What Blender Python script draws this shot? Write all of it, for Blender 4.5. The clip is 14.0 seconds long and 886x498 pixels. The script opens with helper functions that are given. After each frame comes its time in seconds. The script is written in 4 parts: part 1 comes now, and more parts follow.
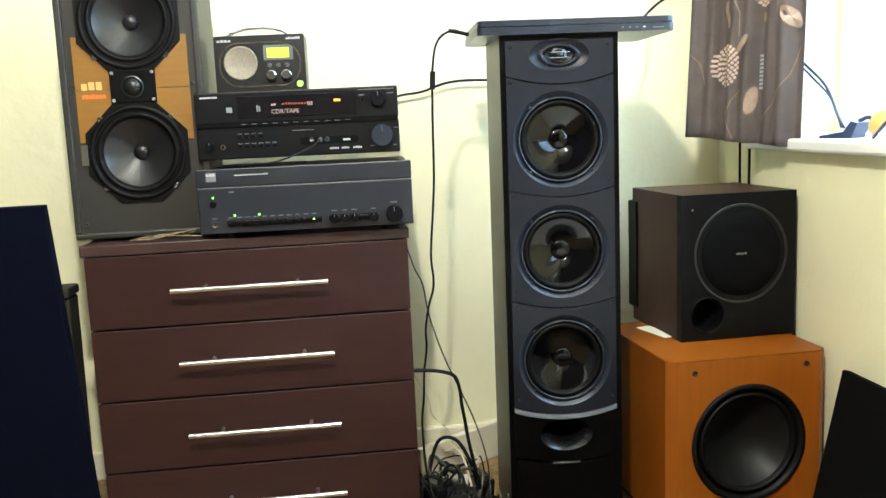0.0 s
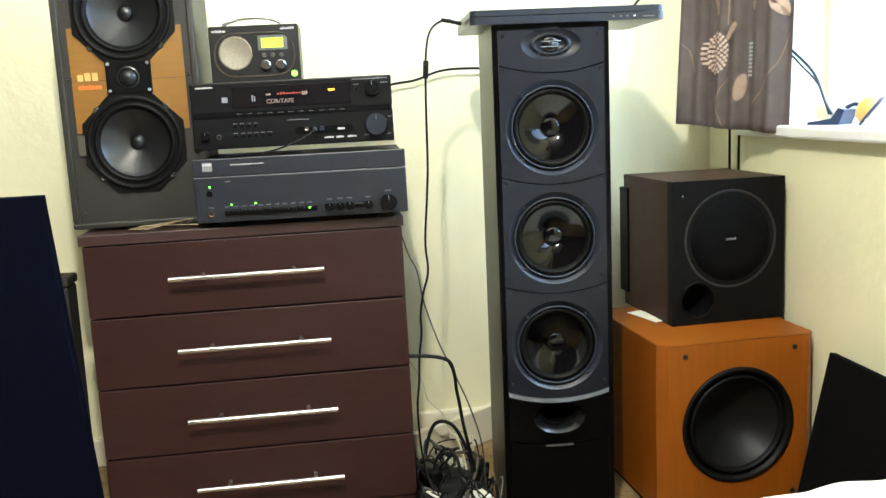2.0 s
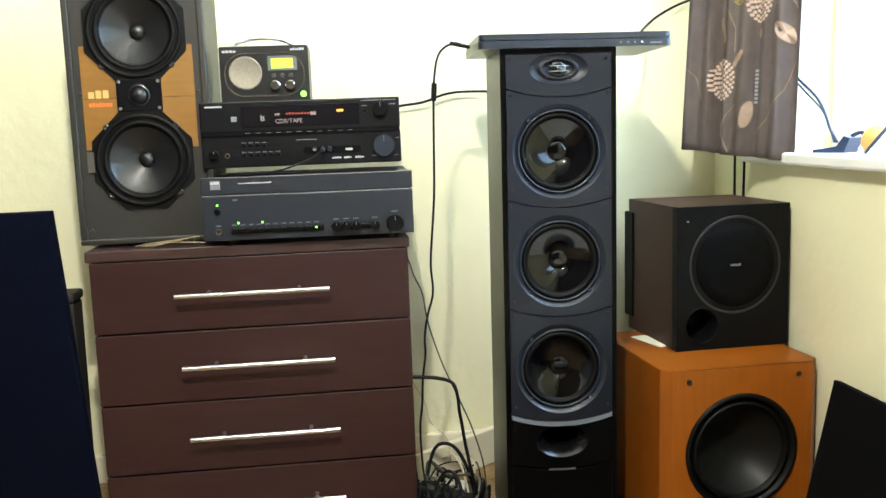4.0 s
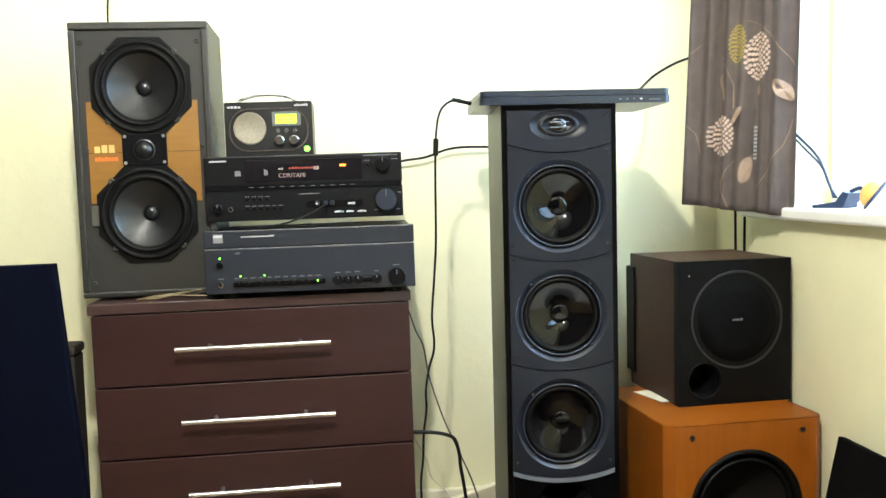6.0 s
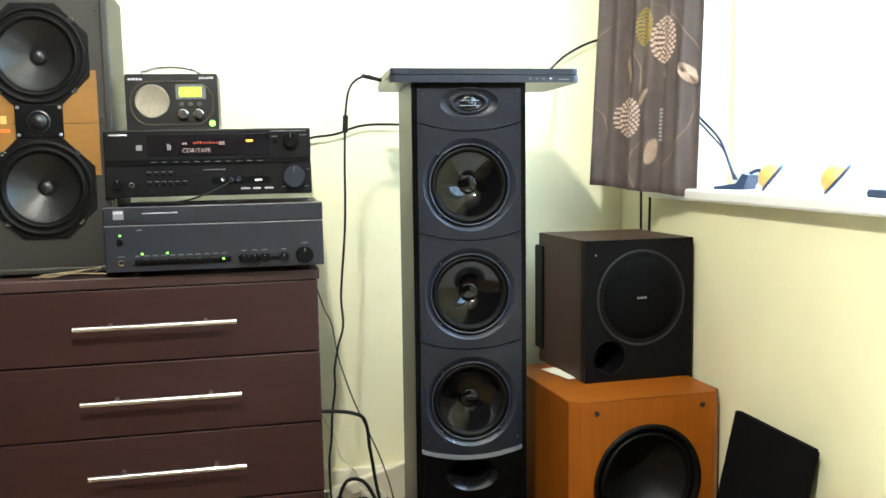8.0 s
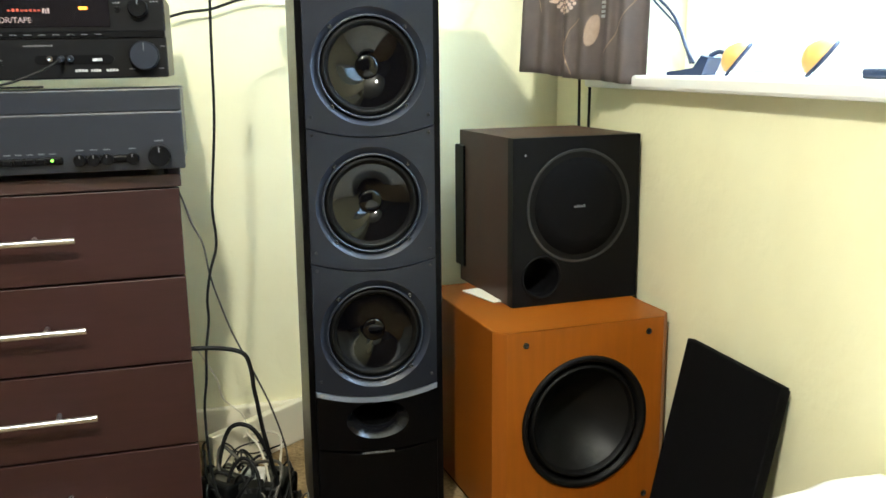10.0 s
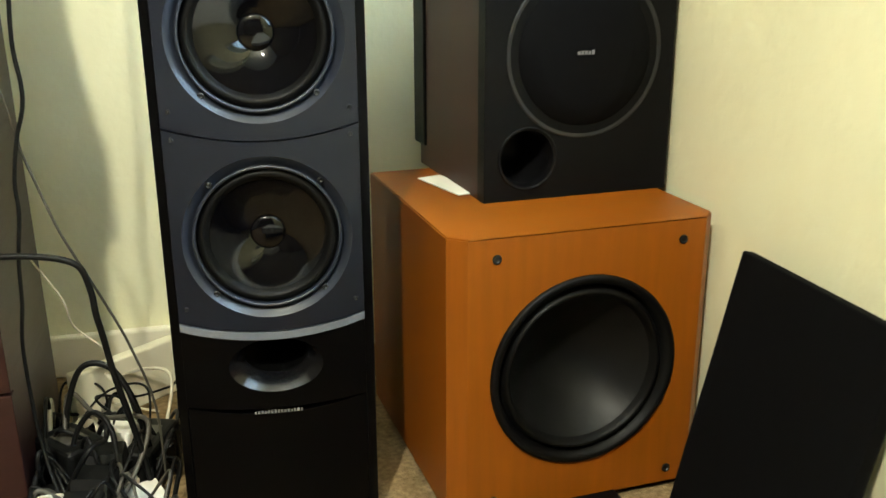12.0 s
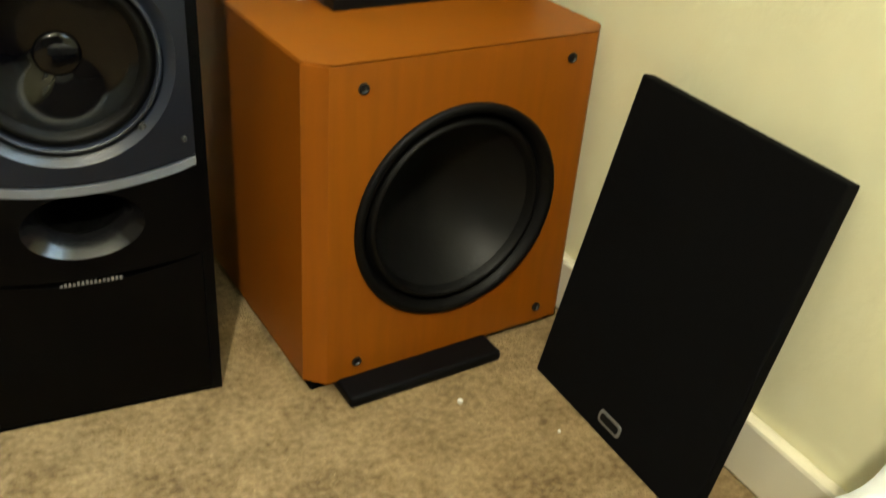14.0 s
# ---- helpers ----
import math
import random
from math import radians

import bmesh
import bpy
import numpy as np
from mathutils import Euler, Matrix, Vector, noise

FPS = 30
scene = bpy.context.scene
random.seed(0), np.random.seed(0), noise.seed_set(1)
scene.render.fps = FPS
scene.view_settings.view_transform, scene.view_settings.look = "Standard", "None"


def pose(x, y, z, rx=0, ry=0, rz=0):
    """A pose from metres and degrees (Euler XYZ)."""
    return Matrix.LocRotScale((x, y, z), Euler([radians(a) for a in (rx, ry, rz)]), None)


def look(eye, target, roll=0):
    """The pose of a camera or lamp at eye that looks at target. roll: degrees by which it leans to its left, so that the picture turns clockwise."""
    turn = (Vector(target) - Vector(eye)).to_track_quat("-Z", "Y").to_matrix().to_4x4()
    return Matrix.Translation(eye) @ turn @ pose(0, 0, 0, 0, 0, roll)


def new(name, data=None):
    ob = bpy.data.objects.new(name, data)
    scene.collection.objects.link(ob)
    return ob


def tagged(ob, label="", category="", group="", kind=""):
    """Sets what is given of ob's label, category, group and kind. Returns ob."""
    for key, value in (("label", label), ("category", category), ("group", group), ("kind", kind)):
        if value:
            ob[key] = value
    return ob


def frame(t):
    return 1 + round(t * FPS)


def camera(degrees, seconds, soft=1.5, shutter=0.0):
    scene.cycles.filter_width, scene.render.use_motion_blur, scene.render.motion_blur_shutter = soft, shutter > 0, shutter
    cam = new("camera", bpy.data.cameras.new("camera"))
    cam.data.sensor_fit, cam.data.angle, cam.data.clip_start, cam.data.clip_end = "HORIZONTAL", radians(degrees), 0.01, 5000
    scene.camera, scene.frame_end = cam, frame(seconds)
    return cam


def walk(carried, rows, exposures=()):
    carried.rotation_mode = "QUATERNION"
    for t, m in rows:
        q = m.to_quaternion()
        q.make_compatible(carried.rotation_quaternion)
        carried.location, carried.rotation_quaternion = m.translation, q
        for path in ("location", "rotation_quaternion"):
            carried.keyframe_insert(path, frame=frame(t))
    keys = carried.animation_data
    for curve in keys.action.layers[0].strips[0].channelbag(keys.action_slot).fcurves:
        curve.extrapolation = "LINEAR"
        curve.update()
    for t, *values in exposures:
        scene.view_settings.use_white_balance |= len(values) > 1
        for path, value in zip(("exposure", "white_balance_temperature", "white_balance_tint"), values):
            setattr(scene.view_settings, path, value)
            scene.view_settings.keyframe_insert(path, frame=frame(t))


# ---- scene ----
# Camera: seconds, eye x, y, z, then yaw (left positive), pitch (up positive) and lean in degrees.
cam = camera(51.6, 14.0, 1.5, 0.35)
# The place is laid out at a slightly small scale; TRUE brings the path and all things to their real size.
TRUE = 1.0753
ROWS = [
    (0.0, 0.0219, 0.0511, 0.8456, -6.58, -8.03, -2.15),
    (0.5, 0.0164, 0.0445, 0.8476, -6.72, -7.69, -2.17),
    (1.0, 0.0145, 0.0409, 0.8493, -7.38, -7.49, -2.15),
    (1.5, 0.0114, 0.0327, 0.8513, -7.22, -8.73, -2.37),
    (2.0, 0.0165, 0.0273, 0.8533, -7.00, -8.97, -2.44),
    (2.5, 0.0073, 0.0320, 0.8505, -8.97, -9.36, -2.16),
    (3.0, 0.0096, 0.0284, 0.8515, -7.97, -8.85, -2.01),
    (5.5, 0.0095, 0.0192, 0.8546, -6.63, -5.17, -1.57),
    (6.0, 0.0131, 0.0170, 0.8533, -6.77, -4.21, -1.43),
    (6.5, 0.0102, 0.0186, 0.8558, -6.50, -4.08, -1.11),
    (7.0, 0.0092, 0.0176, 0.8559, -7.36, -4.81, -0.95),
    (7.5, 0.0060, 0.0235, 0.8529, -10.26, -5.09, -0.44),
    (8.0, 0.0224, 0.0248, 0.8507, -12.16, -5.61, -0.71),
    (8.5, 0.0360, 0.0793, 0.8460, -13.62, -6.50, -0.87),
    (9.0, 0.0852, 0.2056, 0.8361, -15.94, -10.34, -0.60),
    (9.2, 0.0861, 0.2024, 0.8365, -16.71, -10.79, -0.32),
    (11.3, 0.3064, 0.6366, 0.7378, -15.17, -17.27, -0.55),
    (11.5, 0.3155, 0.6435, 0.7327, -17.08, -19.17, 0.51),
    (12.0, 0.3915, 0.7975, 0.6585, -14.93, -17.69, -0.21),
    (12.5, 0.4064, 0.8370, 0.6337, -14.12, -18.02, -0.74),
    (13.0, 0.4127, 0.8707, 0.6302, -18.15, -20.36, -0.90),
    (13.5, 0.4221, 0.9246, 0.6367, -24.72, -23.67, 0.52),
    (14.0, 0.3776, 1.0047, 0.6411, -30.37, -30.87, 4.70),
]


def aimed(x, y, z, yaw, pitch, lean):
    a, b = radians(yaw), radians(pitch)
    way = Vector((-math.sin(a) * math.cos(b), math.cos(a) * math.cos(b), math.sin(b)))
    eye = TRUE * Vector((x, y, z))
    return look(eye, eye + way, lean)


walk(cam, [(t, aimed(x, y, z, yaw, pitch, lean)) for t, x, y, z, yaw, pitch, lean in ROWS],
     [(0.0, 0.05, 6250, 9), (8.0, 0.05, 6250, 9), (9.0, -0.03, 6300, 8), (11.5, 0.2, 6550, 4), (12.5, 0.05, 7000, 2), (13.0, -0.1, 7200, 2), (14.0, -0.1, 7300, 2)])

# ---- light ----
WIN_W, GLOW = 25.0, 10.0

world = bpy.data.worlds.new("world")
scene.world = world
world.use_nodes = True
wn = world.node_tree
sky = wn.nodes.new("ShaderNodeTexSky")
sky.sky_type = "NISHITA"
sky.sun_disc = False
sky.sun_elevation, sky.sun_rotation = radians(35), radians(200)
wn.links.new(sky.outputs[0], wn.nodes["Background"].inputs[0])
wn.nodes["Background"].inputs[1].default_value = 0.1

LAMP, LAMP_W = (-0.06, 0.38, 1.87), 180.0
lamp_data = bpy.data.lights.new("ceiling_bulb", "POINT")
lamp_data.energy, lamp_data.color, lamp_data.shadow_soft_size = LAMP_W, (1.0, 0.955, 0.84), 0.04
lamp = new("ceiling_bulb_light", lamp_data)
lamp.location = TRUE * Vector(LAMP)

win_data = bpy.data.lights.new("window_daylight", "AREA")
win_data.shape, win_data.size, win_data.size_y = "RECTANGLE", 1.4, 1.29
win_data.energy, win_data.color = WIN_W, (0.68, 0.82, 1.0)
win_light = new("window_daylight", win_data)
win_light.matrix_world = look((1.258, 1.398, 1.56), (0.215, 1.398, 1.29))

# ---- materials ----


def mat(name, color, rough=0.5, metal=0.0, vary=0.0, scale=20.0, bump=0.0, bump_scale=200.0, coat=0.0,
        stretch=(1, 1, 1), color2=None, emit=0.0, spec=0.5, detail=6.0):
    m = bpy.data.materials.new(name)
    m.use_nodes = True
    nt = m.node_tree
    b = nt.nodes["Principled BSDF"]
    b.inputs["Base Color"].default_value = (*color, 1)
    b.inputs["Roughness"].default_value = rough
    b.inputs["Metallic"].default_value = metal
    b.inputs["Coat Weight"].default_value = coat
    b.inputs["Specular IOR Level"].default_value = spec
    if emit:
        b.inputs["Emission Color"].default_value = (*color, 1)
        b.inputs["Emission Strength"].default_value = emit
    if vary or bump:
        tc = nt.nodes.new("ShaderNodeTexCoord")
        mp = nt.nodes.new("ShaderNodeMapping")
        mp.inputs["Scale"].default_value = stretch
        nt.links.new(tc.outputs["Object"], mp.inputs[0])
    if vary:
        n1 = nt.nodes.new("ShaderNodeTexNoise")
        n1.inputs["Scale"].default_value, n1.inputs["Detail"].default_value = scale, detail
        n2 = nt.nodes.new("ShaderNodeTexNoise")
        n2.inputs["Scale"].default_value, n2.inputs["Detail"].default_value = scale * 0.13, 3
        mx = nt.nodes.new("ShaderNodeMath")
        mx.operation = "MULTIPLY_ADD"
        mx.inputs[1].default_value = 0.6
        n3 = nt.nodes.new("ShaderNodeMath")
        n3.operation = "MULTIPLY"
        n3.inputs[1].default_value = 0.4
        nt.links.new(mp.outputs[0], n1.inputs[0])
        nt.links.new(mp.outputs[0], n2.inputs[0])
        nt.links.new(n2.outputs[0], n3.inputs[0])
        nt.links.new(n1.outputs[0], mx.inputs[0])
        nt.links.new(n3.outputs[0], mx.inputs[2])
        rp = nt.nodes.new("ShaderNodeValToRGB")
        c2 = color2 or tuple(c * (1 - vary) for c in color)
        c3 = color if color2 else tuple(min(1, c * (1 + vary)) for c in color)
        rp.color_ramp.elements[0].position, rp.color_ramp.elements[1].position = 0.3, 0.7
        rp.color_ramp.elements[0].color = (*c2, 1)
        rp.color_ramp.elements[1].color = (*c3, 1)
        nt.links.new(mx.outputs[0], rp.inputs[0])
        nt.links.new(rp.outputs[0], b.inputs["Base Color"])
        rr = nt.nodes.new("ShaderNodeMapRange")
        rr.inputs["To Min"].default_value, rr.inputs["To Max"].default_value = max(0, rough - 0.08), min(1, rough + 0.08)
        nt.links.new(mx.outputs[0], rr.inputs[0])
        nt.links.new(rr.outputs[0], b.inputs["Roughness"])
    if bump:
        n4 = nt.nodes.new("ShaderNodeTexNoise")
        n4.inputs["Scale"].default_value, n4.inputs["Detail"].default_value = bump_scale, 4
        nt.links.new(mp.outputs[0], n4.inputs[0])
        bp = nt.nodes.new("ShaderNodeBump")
        bp.inputs["Strength"].default_value, bp.inputs["Distance"].default_value = bump, 0.004
        nt.links.new(n4.outputs[0], bp.inputs["Height"])
        nt.links.new(bp.outputs[0], b.inputs["Normal"])
    return m


WALL = mat("cream_wall_paint", (0.79, 0.76, 0.505), 0.65, vary=0.05, scale=6, bump=0.42, bump_scale=42)
# Dark colour for the unseen walls; lowers bounced light and dims the speakers' reflections.
REAR = mat("darkened_unseen_wall", (0.09, 0.075, 0.06), 0.85, vary=0.15, scale=20, bump=0.2, bump_scale=120)
CEIL = mat("white_ceiling_paint", (0.8, 0.79, 0.74), 0.85, vary=0.03, scale=8, bump=0.2, bump_scale=80)
CARPET = mat("beige_carpet", (0.40, 0.285, 0.15), 0.95, vary=0.3, scale=120, color2=(0.12, 0.078, 0.035), bump=1.0, bump_scale=330, spec=0.1)
SKIRT = mat("cream_gloss_paint", (0.78, 0.73, 0.56), 0.35, vary=0.05, scale=9, bump=0.1, bump_scale=40)
WHITE = mat("white_gloss_paint", (0.8, 0.8, 0.78), 0.3, vary=0.04, scale=12)
CHEST = mat("dark_brown_laminate", (0.0225, 0.0072, 0.0062), 0.42, spec=0.3, vary=0.22, scale=14, stretch=(1, 1, 9), bump=0.06, bump_scale=90)
CHEST_TOP = mat("dark_brown_top", (0.03, 0.013, 0.011), 0.4, vary=0.3, scale=14, stretch=(1, 6, 6), bump=0.08, bump_scale=120)
# Near-black that paints the shade inside the port and under the cherry subwoofer.
GAP_SHADE = mat("painted_gap_shade", (0.002, 0.002, 0.002), 0.9, spec=0.02)
STEEL = mat("brushed_steel", (0.62, 0.62, 0.62), 0.28, 1.0, vary=0.06, scale=60, stretch=(0.2, 4, 4))
CHROME = mat("bright_chrome", (0.8, 0.8, 0.8), 0.12, 1.0, vary=0.03, scale=60)
ASH = mat("black_ash_veneer", (0.015, 0.0135, 0.010), 0.42, vary=0.35, scale=16, stretch=(8, 8, 0.6), bump=0.25, bump_scale=120)
BAFFLE = mat("grey_black_baffle", (0.0105, 0.0095, 0.007), 0.6, vary=0.2, scale=40, bump=0.1, bump_scale=300)
TAN = mat("tan_printed_panel", (0.18, 0.080, 0.006), 0.5, vary=0.12, scale=16, stretch=(1, 1, 6))
CREAM_INK = mat("cream_print", (0.5, 0.32, 0.10), 0.6)
ORANGE_INK = mat("orange_print", (0.6, 0.13, 0.015), 0.6)
CONE = mat("black_paper_cone", (0.005, 0.005, 0.005), 0.42, spec=0.16, vary=0.12, scale=60, bump=0.04, bump_scale=250)
COATED_CONE = mat("coated_black_cone", (0.006, 0.0065, 0.008), 0.3, spec=0.45, vary=0.12, scale=60, bump=0.03, bump_scale=250)
RUBBER = mat("black_rubber", (0.0022, 0.0022, 0.0022), 0.5, vary=0.15, scale=50, spec=0.13)
CAP = mat("black_dust_cap", (0.01, 0.01, 0.01), 0.2, coat=0.3)
SCREW = mat("dull_screw", (0.30, 0.29, 0.27), 0.35, 0.9)
DARK_SCREW = mat("dark_steel_screw", (0.06, 0.06, 0.06), 0.3, 0.9)
BLACK_SCREW = mat("black_screw", (0.006, 0.006, 0.006), 0.4)
TOWER_PANEL = mat("charcoal_satin_panel", (0.0036, 0.0048, 0.0092), 0.4, vary=0.08, scale=90, bump=0.05, bump_scale=500, spec=0.3)
TOWER_DISH = mat("dark_satin_dish", (0.012, 0.0155, 0.025), 0.38, vary=0.06, scale=90, spec=0.6)
PORT_SATIN = mat("black_port_flare", (0.003, 0.003, 0.0036), 0.2, vary=0.08, scale=90, spec=0.5)
TOWER_SIDE = mat("black_vinyl_wrap", (0.02, 0.0185, 0.013), 0.4, vary=0.3, scale=18, stretch=(8, 8, 0.7), bump=0.1, bump_scale=160)
GLOSS_CONE = mat("glossy_black_cone", (0.001, 0.001, 0.0014), 0.07, spec=0.3)
SILVER_TRIM = mat("silver_grey_trim", (0.22, 0.24, 0.29), 0.35, 0.6, vary=0.05, scale=80)
TOWER_BASE = mat("black_base", (0.0008, 0.0008, 0.001), 0.34, vary=0.12, scale=60, spec=0.07)
BADGE = mat("silver_badge_print", (0.2, 0.2, 0.2), 0.4, 0.4)
CHERRY = mat("cherry_veneer", (0.21, 0.056, 0.0022), 0.45, vary=0.13, scale=15, stretch=(6, 6, 0.5), bump=0.04, bump_scale=200, spec=0.3)
WALNUT = mat("dark_walnut_vinyl", (0.03, 0.0105, 0.0075), 0.45, spec=0.22, vary=0.4, scale=14, stretch=(8, 8, 0.6), bump=0.08, bump_scale=160)
PLASTIC = mat("black_satin_plastic", (0.003, 0.003, 0.0034), 0.42, vary=0.1, scale=90, bump=0.05, bump_scale=600, spec=0.08)
RIM_GREY = mat("dark_grey_plastic_rim", (0.012, 0.012, 0.013), 0.5, vary=0.1, scale=90, spec=0.3)
CLOTH = mat("black_speaker_cloth", (0.002, 0.002, 0.0024), 0.9, vary=0.15, scale=300, bump=0.35, bump_scale=900, spec=0.08)
NAVY_CLOTH = mat("dark_navy_speaker_cloth", (0.0015, 0.0022, 0.0068), 0.85, vary=0.2, scale=200, bump=0.35, bump_scale=900, spec=0.04)
AMP_GREY = mat("dark_grey_amp_metal", (0.0070, 0.0090, 0.0142), 0.42, vary=0.07, scale=120, bump=0.05, bump_scale=600)
AMP_BLACK = mat("black_amp_metal", (0.0045, 0.0045, 0.005), 0.36, vary=0.12, scale=90, spec=0.2)
GLOSS_BLACK = mat("glossy_display_window", (0.006, 0.005, 0.006), 0.1)
KNOB = mat("dark_blue_grey_knob", (0.025, 0.03, 0.042), 0.35, 0.5, vary=0.08, scale=90)
PRINT = mat("pale_grey_print", (0.42, 0.42, 0.42), 0.6)
DIM_PRINT = mat("dim_grey_print", (0.16, 0.16, 0.17), 0.6)
GREEN_LED = mat("green_led", (0.25, 1.0, 0.08), 0.3, emit=2.2)
AMBER_LED = mat("amber_led", (1.0, 0.28, 0.03), 0.3, emit=2.5)
VFD = mat("pale_display_segments", (0.26, 0.19, 0.18), 0.4, emit=0.1)
VFD_RED = mat("red_display_segments", (0.3, 0.04, 0.02), 0.4, emit=0.15)
LCD = mat("lit_green_display", (0.62, 0.85, 0.03), 0.4, emit=0.9)
LCD_BACK = mat("grey_display_window", (0.13, 0.14, 0.13), 0.25)
RADIO_CONE = mat("beige_speaker_mesh", (0.20, 0.18, 0.135), 0.32, 0.5, vary=0.2, scale=200, bump=0.3, bump_scale=700)
RADIO_BODY = mat("black_radio_case", (0.0035, 0.0032, 0.0032), 0.35, vary=0.1, scale=80)
CABLE = mat("black_cable", (0.003, 0.003, 0.003), 0.5, vary=0.1, scale=60, spec=0.2)
PALE_CABLE = mat("cream_cable", (0.55, 0.50, 0.38), 0.5, vary=0.1, scale=60)
TAN_CABLE = mat("tan_speaker_wire", (0.22, 0.17, 0.09), 0.45, vary=0.2, scale=60)
GREY_CABLE = mat("grey_cable", (0.05, 0.045, 0.035), 0.5, vary=0.1, scale=60)
SOCKET_WHITE = mat("white_plug_plastic", (0.72, 0.70, 0.64), 0.4, vary=0.06, scale=30)
RED_SWITCH = mat("red_switch", (0.7, 0.05, 0.03), 0.4)
LAPTOP = mat("blue_black_laptop_plastic", (0.012, 0.016, 0.026), 0.3, vary=0.1, scale=70)
DUVET = mat("white_duvet_cotton", (0.82, 0.82, 0.8), 0.9, vary=0.04, scale=12, bump=0.5, bump_scale=14)
PAPER = mat("white_paper", (0.75, 0.73, 0.66), 0.7)
BROWN_BOX = mat("dark_brown_cloth_box", (0.012, 0.009, 0.006), 0.7, vary=0.3, scale=40, bump=0.2, bump_scale=200)
CURTAIN = mat("brown_grey_curtain_cloth", (0.175, 0.142, 0.130), 0.8, vary=0.14, scale=30, bump=0.25, bump_scale=700, spec=0.2)
CUR_PINK = mat("pale_pink_print", (0.55, 0.41, 0.33), 0.8, vary=0.2, scale=60)
CUR_GOLD = mat("olive_gold_print", (0.36, 0.27, 0.08), 0.8, vary=0.2, scale=60)
CUR_LEAF = mat("brown_leaf_print", (0.30, 0.215, 0.155), 0.8, vary=0.2, scale=60)
BLUE_PLASTIC = mat("dark_blue_plastic", (0.02, 0.035, 0.08), 0.35, vary=0.1, scale=40)
ORANGE_BOWL = mat("orange_glazed_bowl", (0.8, 0.40, 0.11), 0.35, vary=0.12, scale=20)
SKY_GLOW = mat("overcast_sky_glow", (0.46, 0.70, 1.0), 0.9, emit=GLOW)
GLASS = bpy.data.materials.new("window_glass")
GLASS.use_nodes = True
gb = GLASS.node_tree.nodes["Principled BSDF"]
gb.inputs["Transmission Weight"].default_value, gb.inputs["Roughness"].default_value = 1.0, 0.0

# ---- building helpers ----


def link(name, bm, material, parent=None, label="", smooth=False):
    me = bpy.data.meshes.new(name)
    bmesh.ops.recalc_face_normals(bm, faces=bm.faces)
    bm.to_mesh(me)
    bm.free()
    me.materials.append(material)
    if smooth:
        for p in me.polygons:
            p.use_smooth = True
    ob = new(name, me)
    if parent:
        ob.parent = parent
    if label:
        ob["label"] = label
    return ob


part = link


def thing(name, label, category, m=None, group="", kind=""):
    ob = new(name)
    ob.empty_display_size = 0.05
    if m is not None:
        ob.matrix_basis = m
    return tagged(ob, label, category, group, kind)


def box(x0, y0, z0, x1, y1, z1, bevel=0.0, segs=2):
    bm = bmesh.new()
    bmesh.ops.create_cube(bm, size=1.0)
    for v in bm.verts:
        v.co = Vector(((x0 + x1) / 2 + v.co.x * (x1 - x0), (y0 + y1) / 2 + v.co.y * (y1 - y0), (z0 + z1) / 2 + v.co.z * (z1 - z0)))
    if bevel:
        bmesh.ops.bevel(bm, geom=list(bm.edges), offset=bevel, segments=segs, profile=0.5, affect="EDGES")
    return bm


def lathe(cx, cy, cz, profile, n=48, sx=1.0, sz=1.0):
    """A turned form about an axis along y. profile: rows of (radius, y offset)."""
    bm = bmesh.new()
    rings = []
    for r, h in profile:
        if r < 1e-6:
            rings.append([bm.verts.new((cx, cy + h, cz))])
        else:
            rings.append([bm.verts.new((cx + sx * r * math.cos(2 * math.pi * k / n), cy + h, cz + sz * r * math.sin(2 * math.pi * k / n))) for k in range(n)])
    for a, b in zip(rings, rings[1:]):
        for k in range(n):
            q = (k + 1) % n
            if len(a) == 1 and len(b) > 1:
                bm.faces.new((a[0], b[k], b[q]))
            elif len(b) == 1 and len(a) > 1:
                bm.faces.new((a[k], b[0], a[q]))
            elif len(a) > 1:
                bm.faces.new((a[k], b[k], b[q], a[q]))
    return bm


def rod(p, q, r, n=12):
    p, q = Vector(p), Vector(q)
    bm = bmesh.new()
    bmesh.ops.create_cone(bm, cap_ends=True, segments=n, radius1=r, radius2=r, depth=(q - p).length)
    rot = (q - p).to_track_quat("Z", "Y").to_matrix().to_4x4()
    bmesh.ops.transform(bm, matrix=Matrix.Translation((p + q) / 2) @ rot, verts=bm.verts)
    return bm


def tube(points, r, n=8, steps=8):
    """A cable through the points, smoothly bent."""
    pts = [Vector(p) for p in points]
    pts = [2 * pts[0] - pts[1]] + pts + [2 * pts[-1] - pts[-2]]
    line = []
    for a, b, c, d in zip(pts, pts[1:], pts[2:], pts[3:]):
        for k in range(steps):
            t = k / steps
            line.append(0.5 * (2 * b + (c - a) * t + (2 * a - 5 * b + 4 * c - d) * t * t + (3 * b - a - 3 * c + d) * t ** 3))
    line.append(pts[-2])
    bm = bmesh.new()
    rings = []
    side = Vector((0.3, 0.2, 0.9)).normalized()
    for k, p in enumerate(line):
        way = (line[min(k + 1, len(line) - 1)] - line[max(k - 1, 0)]).normalized()
        side = (side - way * side.dot(way))
        side = side.normalized() if side.length > 1e-4 else way.orthogonal().normalized()
        up = way.cross(side)
        rings.append([bm.verts.new(p + r * (math.cos(2 * math.pi * j / n) * side + math.sin(2 * math.pi * j / n) * up)) for j in range(n)])
    for a, b in zip(rings, rings[1:]):
        for j in range(n):
            bm.faces.new((a[j], a[(j + 1) % n], b[(j + 1) % n], b[j]))
    bm.faces.new(rings[0])
    bm.faces.new(rings[-1])
    return bm


